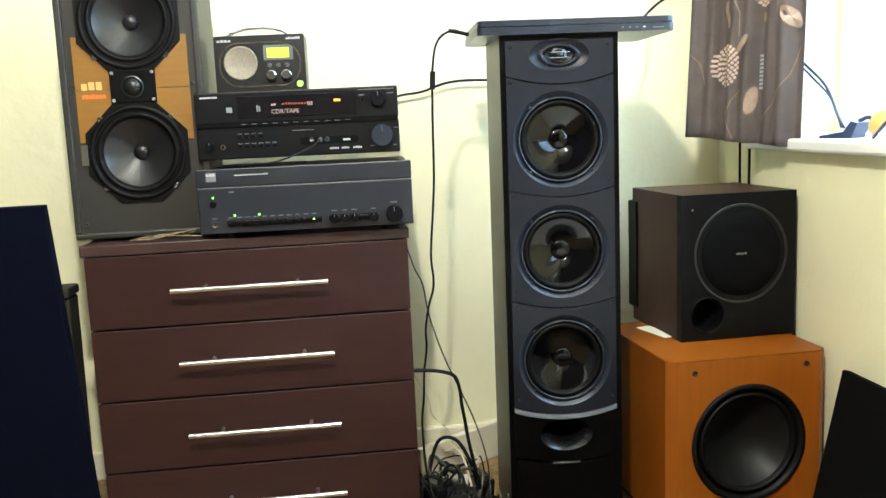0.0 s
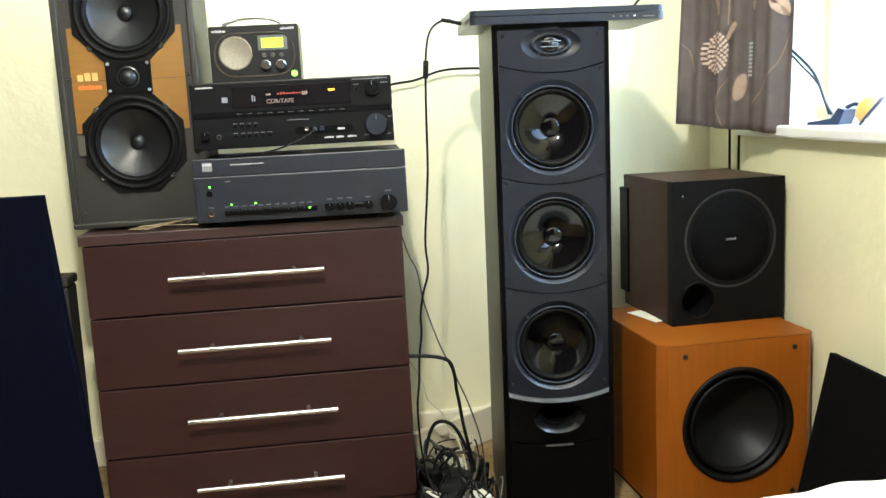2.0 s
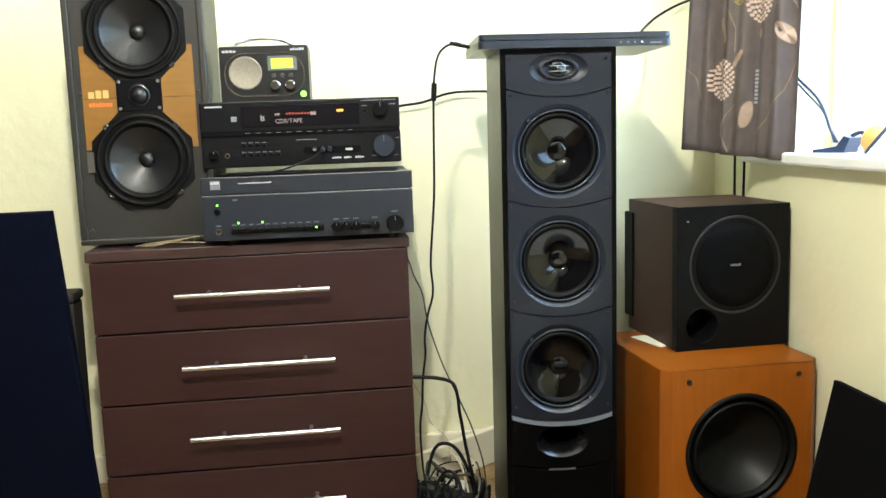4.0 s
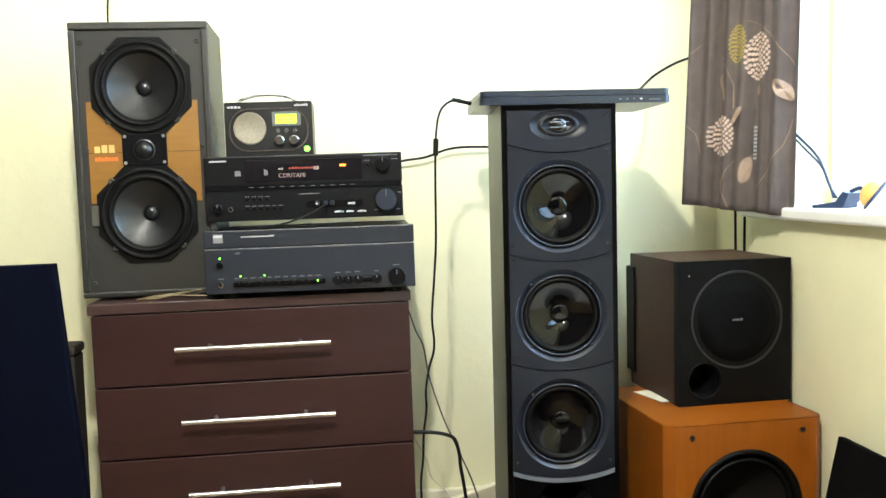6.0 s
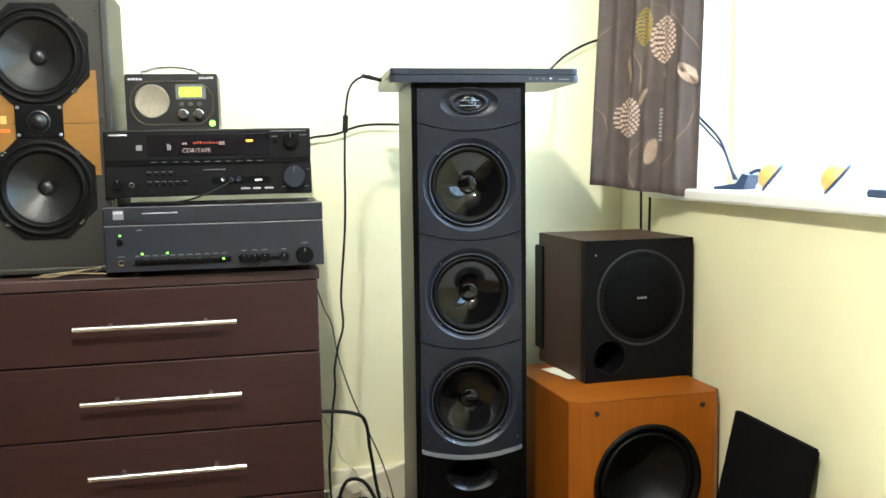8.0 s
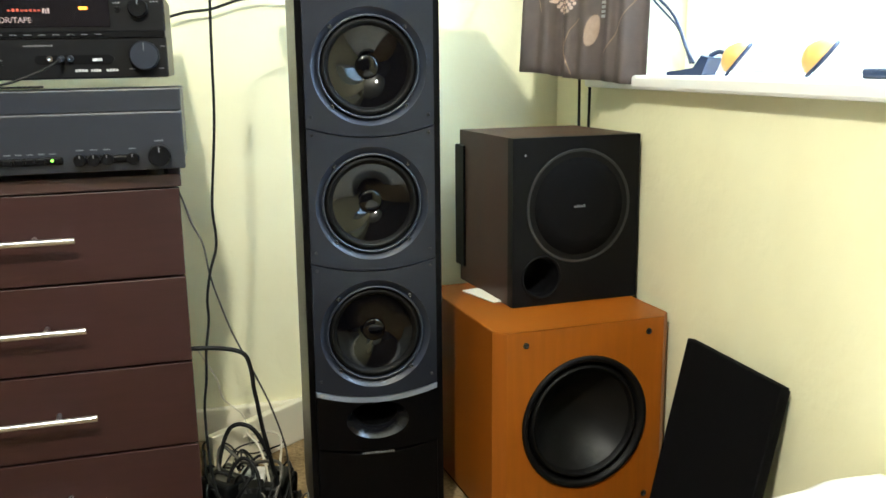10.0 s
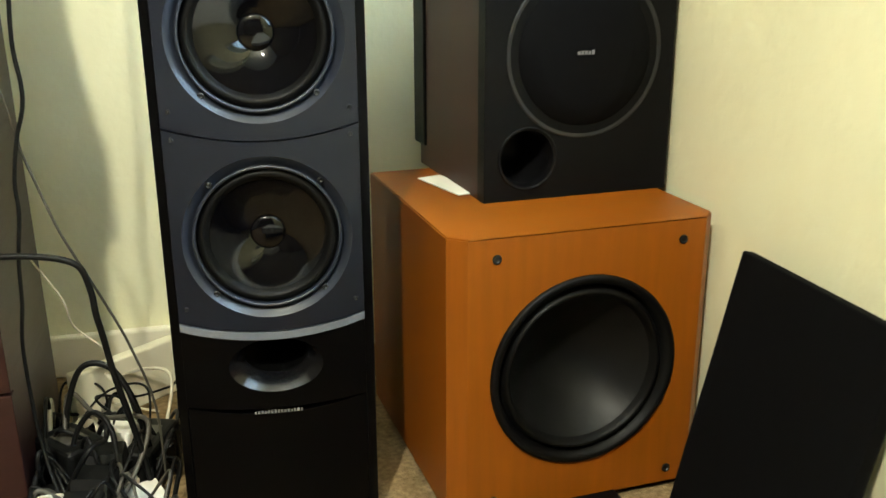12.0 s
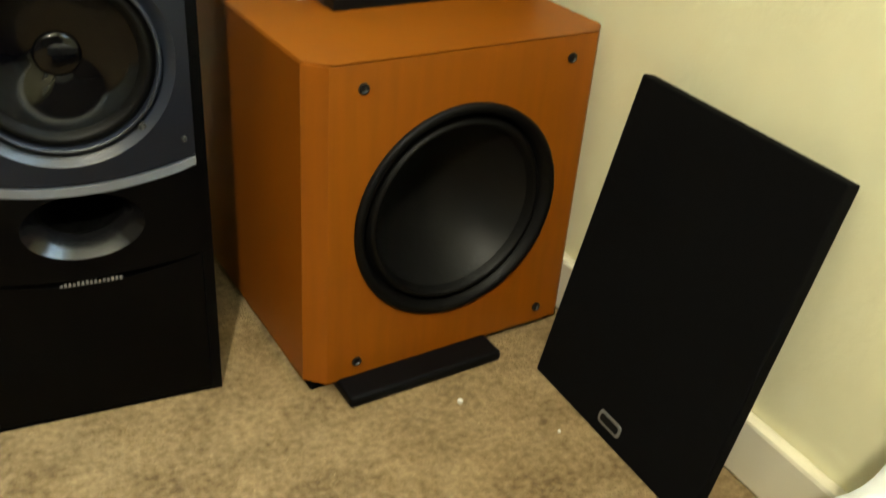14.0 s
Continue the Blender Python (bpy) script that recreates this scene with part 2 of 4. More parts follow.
def prism(outline, y0, y1, bevel=0.0):
    """An outline of (x, z) drawn out from y0 to y1."""
    bm = bmesh.new()
    a = [bm.verts.new((x, y0, z)) for x, z in outline]
    b = [bm.verts.new((x, y1, z)) for x, z in outline]
    bm.faces.new(a)
    bm.faces.new(b)
    for k in range(len(a)):
        q = (k + 1) % len(a)
        bm.faces.new((a[k], a[q], b[q], b[k]))
    if bevel:
        front = [e for e in bm.edges if all(abs(v.co.y - y0) < 1e-6 for v in e.verts)]
        bmesh.ops.bevel(bm, geom=front, offset=bevel, segments=2, profile=0.5, affect="EDGES")
    return bm


def flat_ring(cx, cz, y, outer, inner, depth):
    """A ring between two outlines of the same count, with depth behind it."""
    bm = bmesh.new()
    n = len(outer)
    fo = [bm.verts.new((cx + x, y, cz + z)) for x, z in outer]
    fi = [bm.verts.new((cx + x, y, cz + z)) for x, z in inner]
    bo = [bm.verts.new((cx + x, y + depth, cz + z)) for x, z in outer]
    bi = [bm.verts.new((cx + x, y + depth, cz + z)) for x, z in inner]
    for k in range(n):
        q = (k + 1) % n
        bm.faces.new((fo[k], fo[q], fi[q], fi[k]))
        bm.faces.new((fo[k], bo[k], bo[q], fo[q]))
        bm.faces.new((fi[k], fi[q], bi[q], bi[k]))
        bm.faces.new((bo[k], bi[k], bi[q], bo[q]))
    return bm


def round_rect(w, h, r, n=6):
    out = []
    for sx, sz, a0 in ((1, 1, 0), (-1, 1, 90), (-1, -1, 180), (1, -1, 270)):
        for k in range(n + 1):
            a = radians(a0 + 90 * k / n)
            out.append((sx * (w / 2 - r) + r * math.cos(a), sz * (h / 2 - r) + r * math.sin(a)))
    return out


def circle(r, n=48, sx=1.0, sz=1.0):
    return [(sx * r * math.cos(2 * math.pi * k / n), sz * r * math.sin(2 * math.pi * k / n)) for k in range(n)]


def plate_with_hole(x0, z0, x1, z1, cx, cz, r, y0, y1, n=48, top=None, bottom=None, sx=1.0, sz=1.0):
    """A plate with a round hole; top and bottom: how far its upper and lower edges sag in the middle."""
    def edge(a):
        c, s = math.cos(a), math.sin(a)
        best = 1e9
        for lim, d in ((x1 - cx, c), (cx - x0, -c), (z1 - cz, s), (cz - z0, -s)):
            if d > 1e-9:
                best = min(best, lim / d)
        return cx + c * best, cz + s * best
    corner = [math.atan2(z - cz, x - cx) % (2 * math.pi) for x in (x0, x1) for z in (z0, z1)]
    angles = sorted([2 * math.pi * k / n for k in range(n)] + corner)
    mid, half = (x0 + x1) / 2, (x1 - x0) / 2
    outer = []
    for a in angles:
        x, z = edge(a)
        u = 1 - ((x - mid) / half) ** 2
        if abs(z - z1) < 1e-6 and top:
            z -= top * u
        if abs(z - z0) < 1e-6 and bottom:
            z -= bottom * u
        outer.append((x - cx, z - cz))
    inner = [(sx * r * math.cos(a), sz * r * math.sin(a)) for a in angles]
    return flat_ring(cx, cz, y0, outer, inner, y1 - y0)


def lettering(name, text, size, x, y, z, material, parent, label=""):
    cu = bpy.data.curves.new(name, "FONT")
    cu.body, cu.size, cu.extrude = text, size, 0.0003
    ob = new(name, cu)
    dg = bpy.context.evaluated_depsgraph_get()
    me = bpy.data.meshes.new_from_object(ob.evaluated_get(dg))
    bpy.data.objects.remove(ob)
    me.materials.append(material)
    out = new(name, me)
    out.parent = parent
    out.matrix_basis = pose(x, y, z, 90, 0, 0)
    if label:
        out["label"] = label
    return out


# ---- the room ----
RW, BACK, LEFT, FRONT, HIGH = 1.0, 2.30, -1.70, -2.30, 2.38
SILL = 0.779
WIN_Y0, WIN_Y1, WIN_TOP = 0.55, 2.08, 2.05
WIN2_Y0, WIN2_Y1 = -1.35, -0.45


def structure(name, bm, material, label, category):
    return tagged(link(name, bm, material), label, category, kind="structure")


structure("floor", box(LEFT, FRONT, -0.06, RW, BACK, 0.0), CARPET, "beige brown flecked carpet on the bedroom floor", "floor")
structure("wall_back", box(LEFT, BACK, -0.06, RW + 0.25, BACK + 0.12, HIGH), WALL, "cream painted textured wall behind the speakers", "wall")
# Side and rear walls are unseen; their dark colour deepens the shadows.
structure("wall_left", box(LEFT - 0.12, FRONT, -0.06, LEFT, BACK, HIGH), REAR, "unseen side wall, coloured dark to cut bounced light", "wall")
structure("wall_front", box(LEFT, FRONT - 0.12, -0.06, RW + 0.25, FRONT, HIGH), REAR, "unseen wall behind the bed, coloured dark to cut bounced light", "wall")
wall_right = bmesh.new()
low = SILL - 0.028
for y0, y1, z0, z1 in ((FRONT, BACK, -0.06, low), (FRONT, WIN2_Y0, low, HIGH), (WIN2_Y1, WIN_Y0, low, HIGH), (WIN_Y1, BACK, low, HIGH),
                       (WIN2_Y0, WIN2_Y1, WIN_TOP, HIGH), (WIN_Y0, WIN_Y1, WIN_TOP, HIGH)):
    lo, hi = (RW, y0, z0), (RW + 0.25, y1, z1)
    piece = box(*lo, *hi)
    me = bpy.data.meshes.new("piece")
    piece.to_mesh(me)
    wall_right.from_mesh(me)
    bpy.data.meshes.remove(me)
structure("wall_right", wall_right, WALL, "cream textured wall with a deep window opening", "wall")
structure("ceiling", box(LEFT, FRONT, HIGH, RW + 0.25, BACK, HIGH + 0.1), CEIL, "plain white painted ceiling", "ceiling")
structure("window_sill", box(RW - 0.028, WIN_Y0 - 0.03, SILL - 0.026, RW + 0.2, WIN_Y1 + 0.02, SILL, 0.006), WHITE, "white gloss painted window sill", "sill")
structure("window_sill", box(RW - 0.028, WIN2_Y0 - 0.03, SILL - 0.026, RW + 0.2, WIN2_Y1 + 0.03, SILL, 0.006), WHITE, "white gloss painted window sill", "sill")
structure("baseboard_right", box(RW - 0.016, FRONT, 0.0, RW, BACK, 0.072, 0.005), SKIRT, "cream gloss painted baseboard along the wall", "baseboard")
structure("baseboard_back", box(LEFT, BACK - 0.016, 0.0, RW - 0.016, BACK, 0.072, 0.005), SKIRT, "cream gloss painted baseboard along the wall", "baseboard")
structure("backdrop", box(1.75, -2.6, 0.2, 1.77, 3.2, 3.0), SKY_GLOW, "blank white overcast sky outside the window", "sky")
for number, y_lo, y_hi in ((1, WIN_Y0, WIN_Y1), (2, WIN2_Y0, WIN2_Y1)):
    window = tagged(new(f"window_{number}"), "white framed window with bright daylight behind it", "window", kind="structure")
    for y in (y_lo + 0.03, (y_lo + y_hi) / 2, y_hi - 0.03):
        part("window_frame", box(RW + 0.19, y - 0.028, SILL, RW + 0.24, y + 0.028, WIN_TOP, 0.005), WHITE, window)
    for z in (SILL + 0.028, WIN_TOP - 0.028):
        part("window_frame", box(RW + 0.19, y_lo + 0.058, z - 0.026, RW + 0.24, y_hi - 0.058, z + 0.026, 0.005), WHITE, window)
    for y0, y1 in ((y_lo + 0.06, (y_lo + y_hi) / 2 - 0.03), ((y_lo + y_hi) / 2 + 0.03, y_hi - 0.06)):
        pane = part("pane", box(RW + 0.213, y0, SILL + 0.056, RW + 0.217, y1, WIN_TOP - 0.056), GLASS, window)
        pane.visible_shadow = False

pendant = thing("pendant_lamp", "warm bulb on a white ceiling cord", "lamp", pose(LAMP[0], LAMP[1], 0))
part("cord", rod((0, 0, LAMP[2] + 0.11), (0, 0, HIGH), 0.004), WHITE, pendant)
part("bulb_holder", rod((0, 0, LAMP[2] + 0.07), (0, 0, LAMP[2] + 0.12), 0.018), WHITE, pendant)

# ---- chest of drawers ----
CX0, CX1, CY, CTOP = -0.489, 0.170, 1.953, 0.634
chest = thing("chest_of_drawers", "dark brown laminate chest of four drawers with long steel handles", "chest of drawers", pose(0, 0, 0))
part("body", box(CX0 + 0.004, CY + 0.022, -0.052, CX1 - 0.004, 2.275, CTOP - 0.024, 0.002), CHEST, chest)
part("top", box(CX0 - 0.006, CY - 0.004, CTOP - 0.022, CX1 + 0.004, 2.28, CTOP, 0.002), CHEST_TOP, chest)
part("plinth", box(CX0 + 0.002, CY + 0.004, -0.052, CX1 - 0.002, CY + 0.022, 0.004), CHEST, chest)
for n, (z0, z1, zh) in enumerate(((0.459, 0.609, 0.536), (0.305, 0.455, 0.383), (0.151, 0.301, 0.229), (0.006, 0.147, 0.076))):
    drawer = part("drawer", box(CX0, CY, z0, CX1, CY + 0.02, z1, 0.0015), CHEST, chest)
    x0, x1 = -0.318 + 0.006 * n, 0.0 + 0.004 * n
    handle = part("handle", rod((x0, CY - 0.032, zh), (x1, CY - 0.032, zh), 0.0052, 16), STEEL, drawer, "brushed steel bar handle")
    for f in (0.21, 0.8):
        x = x0 + f * (x1 - x0)
        part("handle_post", rod((x, CY - 0.03, zh + 0.001), (x, CY + 0.002, zh + 0.001), 0.0042, 10), STEEL, drawer)


# ---- drivers ----
def shell(name, x0, z0, x1, z1, y0, y1, wall, m, parent, label=""):
    """A cabinet open at the front."""
    cx, cz = (x0 + x1) / 2, (z0 + z1) / 2
    ox, oz = (x1 - x0) / 2, (z1 - z0) / 2
    out = [(ox, oz), (-ox, oz), (-ox, -oz), (ox, -oz)]
    inn = [(ox - wall, oz - wall), (-ox + wall, oz - wall), (-ox + wall, -oz + wall), (ox - wall, -oz + wall)]
    bm = flat_ring(cx, cz, y0, out, inn, y1 - y0)
    back = box(x0 + wall, y1 - 0.012, z0 + wall, x1 - wall, y1 - 0.001, z1 - wall)
    me = bpy.data.meshes.new("back")
    back.to_mesh(me)
    back.free()
    bm.from_mesh(me)
    bpy.data.meshes.remove(me)
    return part(name, bm, m, parent, label)



def driver(parent, cx, cz, y, r_out, r_cone, depth, cap, cone_mat, cap_mat, ring_mat, name="woofer", label="", lip=0.004, flared=False):
    """A loudspeaker unit whose frame ring sits on the plane y and whose cone goes back by depth."""
    unit = part(name, lathe(cx, y, cz, ((r_out, 0.004), (r_out, -lip * 0.4), (r_out * 0.985, -lip), (r_cone * 1.10, -lip), (r_cone * 1.07, -lip * 0.3), (r_cone * 1.05, 0.006))), ring_mat, parent, label, True)
    s0, s1 = r_cone * 1.06, r_cone * 0.86
    part("surround", lathe(cx, y, cz, [(s0 + (s1 - s0) * k / 8, 0.004 - 0.007 * math.sin(math.pi * k / 8)) for k in range(9)]), RUBBER, unit, "", True)
    c0, c1 = s1, cap * 0.98
    line = [(c0 + (c1 - c0) * k / 20, 0.004 + depth * (k / 20) ** 0.9) for k in range(21)]
    if flared:
        line = [(r, 0.004 + depth * math.log(c0 / r) / math.log(c0 / c1)) for r, _ in line]
    part("cone", lathe(cx, y, cz, line, 72), cone_mat, unit, "", True)
    rise = cap * (0.22 if flared else 0.62)
    part("dust_cap", lathe(cx, y, cz, [(cap * math.cos(radians(a)), 0.004 + depth * 0.98 - rise * math.sin(radians(a))) for a in (0, 15, 30, 45, 60, 75)] + [(0, 0.004 + depth * 0.98 - rise)], 48), cap_mat, unit, "", True)
    return unit


def screw(parent, x, y, z, r=0.004, m=BLACK_SCREW):
    return part("screw", lathe(x, y, z, ((r, 0.002), (r, -0.0012), (r * 0.7, -0.002), (r * 0.3, -0.0008), (0, -0.0008)), 14), m, parent)


def bars(parent, x, y, z, w, h, count, m=PRINT, gap=0.25, name="printed_mark", seed=3):
    """Small marks for writing that cannot be read, as one strip."""
    rnd = random.Random(seed)
    bm = bmesh.new()
    step = w / count
    for k in range(count):
        hh = h * rnd.choice((0.7, 1.0, 0.85))
        x0, x1 = x + k * step, x + (k + 1 - gap) * step
        vs = [bm.verts.new(p) for p in ((x0, y, z), (x1, y, z), (x1, y, z + hh), (x0, y, z + hh))]
        bm.faces.new(vs)
    return part(name, bm, m, parent)


# ---- tall two-woofer speaker on the chest ----
KX, KY, KZ = -0.3735, 2.016, CTOP + 0.007
kef = thing("bookshelf_speaker", "black ash two-woofer speaker with a tan printed panel on the chest", "speaker", pose(KX, KY, KZ))
KW, KH = 0.139, 0.566
shell("cabinet", -KW, 0, KW, KH, 0.006, 0.225, 0.014, ASH, kef)
for x0, x1, z0, z1 in ((-KW, KW, 0, 0.012), (-KW, KW, KH - 0.016, KH), (-KW, -KW + 0.014, 0.012, KH - 0.016), (KW - 0.014, KW, 0.012, KH - 0.016)):
    part("cabinet_edge", box(x0, -0.006, z0, x1, 0.006, z1, 0.003), ASH, kef)
part("baffle", plate_with_hole(-KW + 0.014, 0.012, KW - 0.014, 0.300, 0, 0.172, 0.082, 0.0, 0.006), BAFFLE, kef)
part("baffle", plate_with_hole(-KW + 0.014, 0.300, KW - 0.014, KH - 0.016, 0, 0.434, 0.082, 0.0, 0.006), BAFFLE, kef)
for z0, z1, zc, rev in ((0.196, 0.2995, 0.172, 1), (0.3005, 0.405, 0.434, -1)):
    pts = []
    for k in range(25):
        x = -0.112 + 0.224 * k / 24
        cut = math.sqrt(max(0.0, 0.100 ** 2 - x * x))
        pts.append((x, max(z0, zc + cut) if rev > 0 else min(z1, zc - cut)))
    far = [(0.112, z1), (-0.112, z1)] if rev > 0 else [(0.112, z0), (-0.112, z0)]
    part("printed_panel", prism(pts + far, -0.0015, 0.0), TAN, kef, "tan printed panel between the woofers")
bars(kef, -0.1, -0.0022, 0.300, 0.043, 0.019, 3, CREAM_INK, 0.2, "logo")
bars(kef, -0.1, -0.0022, 0.283, 0.047, 0.009, 7, ORANGE_INK, 0.15, "logo", 5)
for zc, sign in ((0.434, 1), (0.172, -1)):
    outer = []
    for k in range(64):
        a = 2 * math.pi * k / 64
        near = (a - radians(22.5)) % radians(45) - radians(22.5)
        r = 0.1007 / math.cos(near)
        outer.append((r * math.cos(a), r * math.sin(a)))
    part("mounting_plate", flat_ring(0, zc, -0.004, outer, circle(0.082, 64), 0.004), RUBBER, kef)
    driver(kef, 0.0, zc, -0.004, 0.096, 0.08, 0.03, 0.0155, COATED_CONE, COATED_CONE, RUBBER, "woofer", "black coated-cone woofer")
    for a in (45, 135, 225, 315):
        screw(kef, 0.098 * math.cos(radians(a)), -0.0045, zc + 0.098 * math.sin(radians(a)), 0.006, DARK_SCREW)
tw = part("tweeter", box(-0.044, -0.006, 0.272, 0.046, -0.0015, 0.338, 0.002), PLASTIC, kef, "square black tweeter plate")
part("tweeter_dome", lathe(0.0, -0.006, 0.304, ((0.023, 0.002), (0.022, -0.002), (0.017, 0.002), (0.015, -0.001), (0.010, -0.006), (0, -0.008)), 32), COATED_CONE, tw, "", True)
for x in (-0.038, 0.04):
    for z in (0.278, 0.332):
        screw(kef, x, -0.0062, z, 0.0035, SCREW)
for x in (-0.116, 0.117):
    for z in (0.03, 0.307, KH - 0.04):
        screw(kef, x, -0.0005, z, 0.005)
part("tape_patch", box(-0.112, -0.0062, 0.15, -0.098, -0.0045, 0.192, 0.001, 1), GREY_CABLE, kef, "strip of clear tape on the woofer rim")
kef_wire = tagged(link("speaker_wire", tube([(-0.45, 2.10, 1.205), (-0.456, 2.12, 1.26), (-0.462, 2.2, 1.42), (-0.47, 2.29, 1.7)], 0.0022), CABLE), "thin black wire rising from the speaker top", "cable")
wires = bmesh.new()
for k in range(4):
    part_bm = tube([(-0.40 + 0.012 * k, 1.985 - 0.004 * k, CTOP + 0.003), (-0.36 + 0.03 * k, 1.978, CTOP + 0.010 + 0.003 * k), (-0.31 + 0.01 * k, 1.982 + 0.003 * k, CTOP + 0.008), (-0.255, 1.99, CTOP + 0.004)], 0.0011, 6)
    me = bpy.data.meshes.new("w")
    part_bm.to_mesh(me)
    part_bm.free()
    wires.from_mesh(me)
    bpy.data.meshes.remove(me)
loose_wire = tagged(link("loose_speaker_wire", wires, TAN_CABLE), "loose pale speaker wire ends on the chest top", "cable")

# ---- integrated amplifier ----
amp = thing("amplifier", "dark grey integrated amplifier with a row of buttons on the chest", "amplifier", pose(-0.034, 1.9275, CTOP, 0, 0, -2.2))
AW = 0.217
part("case", box(-AW + 0.004, 0.008, 0.012, AW - 0.004, 0.32, 0.139, 0.002), AMP_GREY, amp)
part("front_panel", box(-AW, -0.002, 0.012, AW, 0.008, 0.105, 0.002), AMP_GREY, amp)
part("upper_panel", box(-AW, -0.004, 0.1065, AW, 0.008, 0.143, 0.002), AMP_GREY, amp)
part("panel_line", box(-AW + 0.001, -0.0026, 0.1045, AW - 0.001, 0.002, 0.1056), DIM_PRINT, amp)
for x in (-0.17, 0.17):
    for y in (0.04, 0.27):
        part("foot", rod((x, y, 0.0), (x, y, 0.012), 0.018, 20), RUBBER, amp)
lg = part("logo", box(-0.197, -0.0046, 0.118, -0.177, -0.004, 0.136), DIM_PRINT, amp)
bars(amp, -0.196, -0.005, 0.129, 0.018, 0.006, 3, PRINT, 0.15, "logo")
bars(amp, -0.14, -0.005, 0.128, 0.068, 0.003, 14, PRINT)
bars(amp, -0.154, -0.0028, 0.094, 0.011, 0.004, 3, DIM_PRINT)


def knob(parent, x, y, z, r, depth, m=KNOB, name="knob"):
    k = part(name, lathe(x, y, z, ((r, 0.0), (r, -depth * 0.85), (r * 0.93, -depth), (0, -depth)), 32), m, parent)
    part("pointer", box(x - 0.0007, y - depth - 0.0006, z + r * 0.35, x + 0.0007, y - depth + 0.0002, z + r * 0.9), DIM_PRINT, k)
    return k


part("power_button", lathe(-0.186, -0.002, 0.0725, ((0.0065, 0), (0.0065, -0.005), (0.0055, -0.006), (0, -0.006)), 20), PLASTIC, amp)
part("led", lathe(-0.186, -0.002, 0.0855, ((0.0022, 0), (0.002, -0.0012), (0, -0.0016)), 12), GREEN_LED, amp, "lit green led")
part("headphone_socket", lathe(-0.186, -0.002, 0.031, ((0.0068, 0), (0.0066, -0.003), (0.0035, -0.0032), (0.003, 0.004), (0, 0.004)), 20), CHROME, amp, "chrome headphone socket")
bars(amp, -0.191, -0.0028, 0.042, 0.012, 0.003, 4, DIM_PRINT)
part("button_rail", box(-0.160, -0.006, 0.026, 0.03, -0.002, 0.0385, 0.003), PLASTIC, amp)
for k in range(11):
    x = -0.153 + k * 0.0168
    part("push_button", box(x - 0.0062, -0.012, 0.0275, x + 0.0062, -0.006, 0.037, 0.002), PLASTIC, amp)
    bars(amp, x - 0.005, -0.0028, 0.0425, 0.010, 0.0026, 4, DIM_PRINT, 0.25, "printed_mark", k)
for x, z in ((-0.145, 0.0475), (-0.096, 0.0478), (0.0145, 0.0335)):
    part("led", lathe(x, -0.0125 if z < 0.04 else -0.002, z, ((0.0022, 0), (0.002, -0.0012), (0, -0.0016)), 12), GREEN_LED, amp, "lit green led")
part("knob_rail", box(0.045, -0.006, 0.026, 0.146, -0.002, 0.0385, 0.004), PLASTIC, amp)
for x in (0.056, 0.077, 0.097, 0.136):
    knob(amp, x, -0.004, 0.032, 0.0095, 0.014, PLASTIC, "tone_knob")
    bars(amp, x - 0.006, -0.0028, 0.0465, 0.012, 0.0028, 4, DIM_PRINT)
knob(amp, 0.178, -0.002, 0.0345, 0.0175, 0.018, PLASTIC, "volume_knob")
bars(amp, 0.171, -0.0028, 0.0575, 0.014, 0.003, 5, DIM_PRINT)

# ---- receiver ----
rec = thing("av_receiver", "black av receiver with a lit display standing on the amplifier", "receiver", pose(-0.0425, 1.993, CTOP + 0.143, 0, 0, -2.5))
RX = 0.2105
part("case", box(-RX + 0.003, 0.012, 0.016, RX - 0.003, 0.30, 0.152, 0.002), AMP_BLACK, rec)
part("lower_panel", box(-RX, 0.0, 0.016, RX, 0.012, 0.084, 0.003), AMP_BLACK, rec)
part("upper_panel", box(-RX, 0.0, 0.090, RX, 0.012, 0.154, 0.003), AMP_BLACK, rec)
part("button_strip", prism(round_rect(0.418, 0.009, 0.003), -0.003, 0.012, 0.001), PLASTIC, rec).location = (0, 0, 0.0868)
for k in range(11):
    part("strip_button", box(-0.118 + k * 0.0215, -0.0042, 0.0846, -0.103 + k * 0.0215, -0.003, 0.0888, 0.0006, 1), PLASTIC, rec)
    bars(rec, -0.116 + k * 0.0215, -0.0044, 0.0865, 0.011, 0.0016, 5, DIM_PRINT, 0.3, "printed_mark", k)
part("display_window", box(-0.122, -0.0015, 0.099, 0.124, 0.0, 0.144, 0.0006, 1), GLOSS_BLACK, rec, "glossy black display window")
lettering("display_text", "CDR/TAPE", 0.0125, -0.053, -0.0019, 0.1065, VFD, rec, "pale lit display letters")
bars(rec, -0.053, -0.002, 0.123, 0.011, 0.005, 2, VFD, 0.2, "display_mark")
bars(rec, -0.03, -0.002, 0.124, 0.052, 0.0045, 8, VFD_RED, 0.35, "display_mark", 8)
bars(rec, 0.022, -0.002, 0.121, 0.012, 0.008, 3, VFD, 0.3, "display_mark", 9)
bars(rec, -0.083, -0.002, 0.112, 0.009, 0.013, 2, DIM_PRINT, 0.3, "display_mark", 11)
part("led", prism(round_rect(0.014, 0.0048, 0.002), -0.0022, -0.0014), AMBER_LED, rec, "lit amber indicator").location = (0.084, 0, 0.129)
part("logo", box(-0.198, -0.0006, 0.143, -0.162, 0.0, 0.1455), PRINT, rec)
bars(rec, -0.198, -0.0009, 0.1425, 0.036, 0.004, 8, PRINT, 0.2, "logo")
part("label_square", box(-0.145, -0.0006, 0.112, -0.133, 0.0, 0.123), DIM_PRINT, rec)
knob(rec, 0.169, 0.0, 0.129, 0.0155, 0.014, PLASTIC, "input_knob")
knob(rec, 0.174, 0.0, 0.052, 0.0235, 0.018, KNOB, "volume_knob")
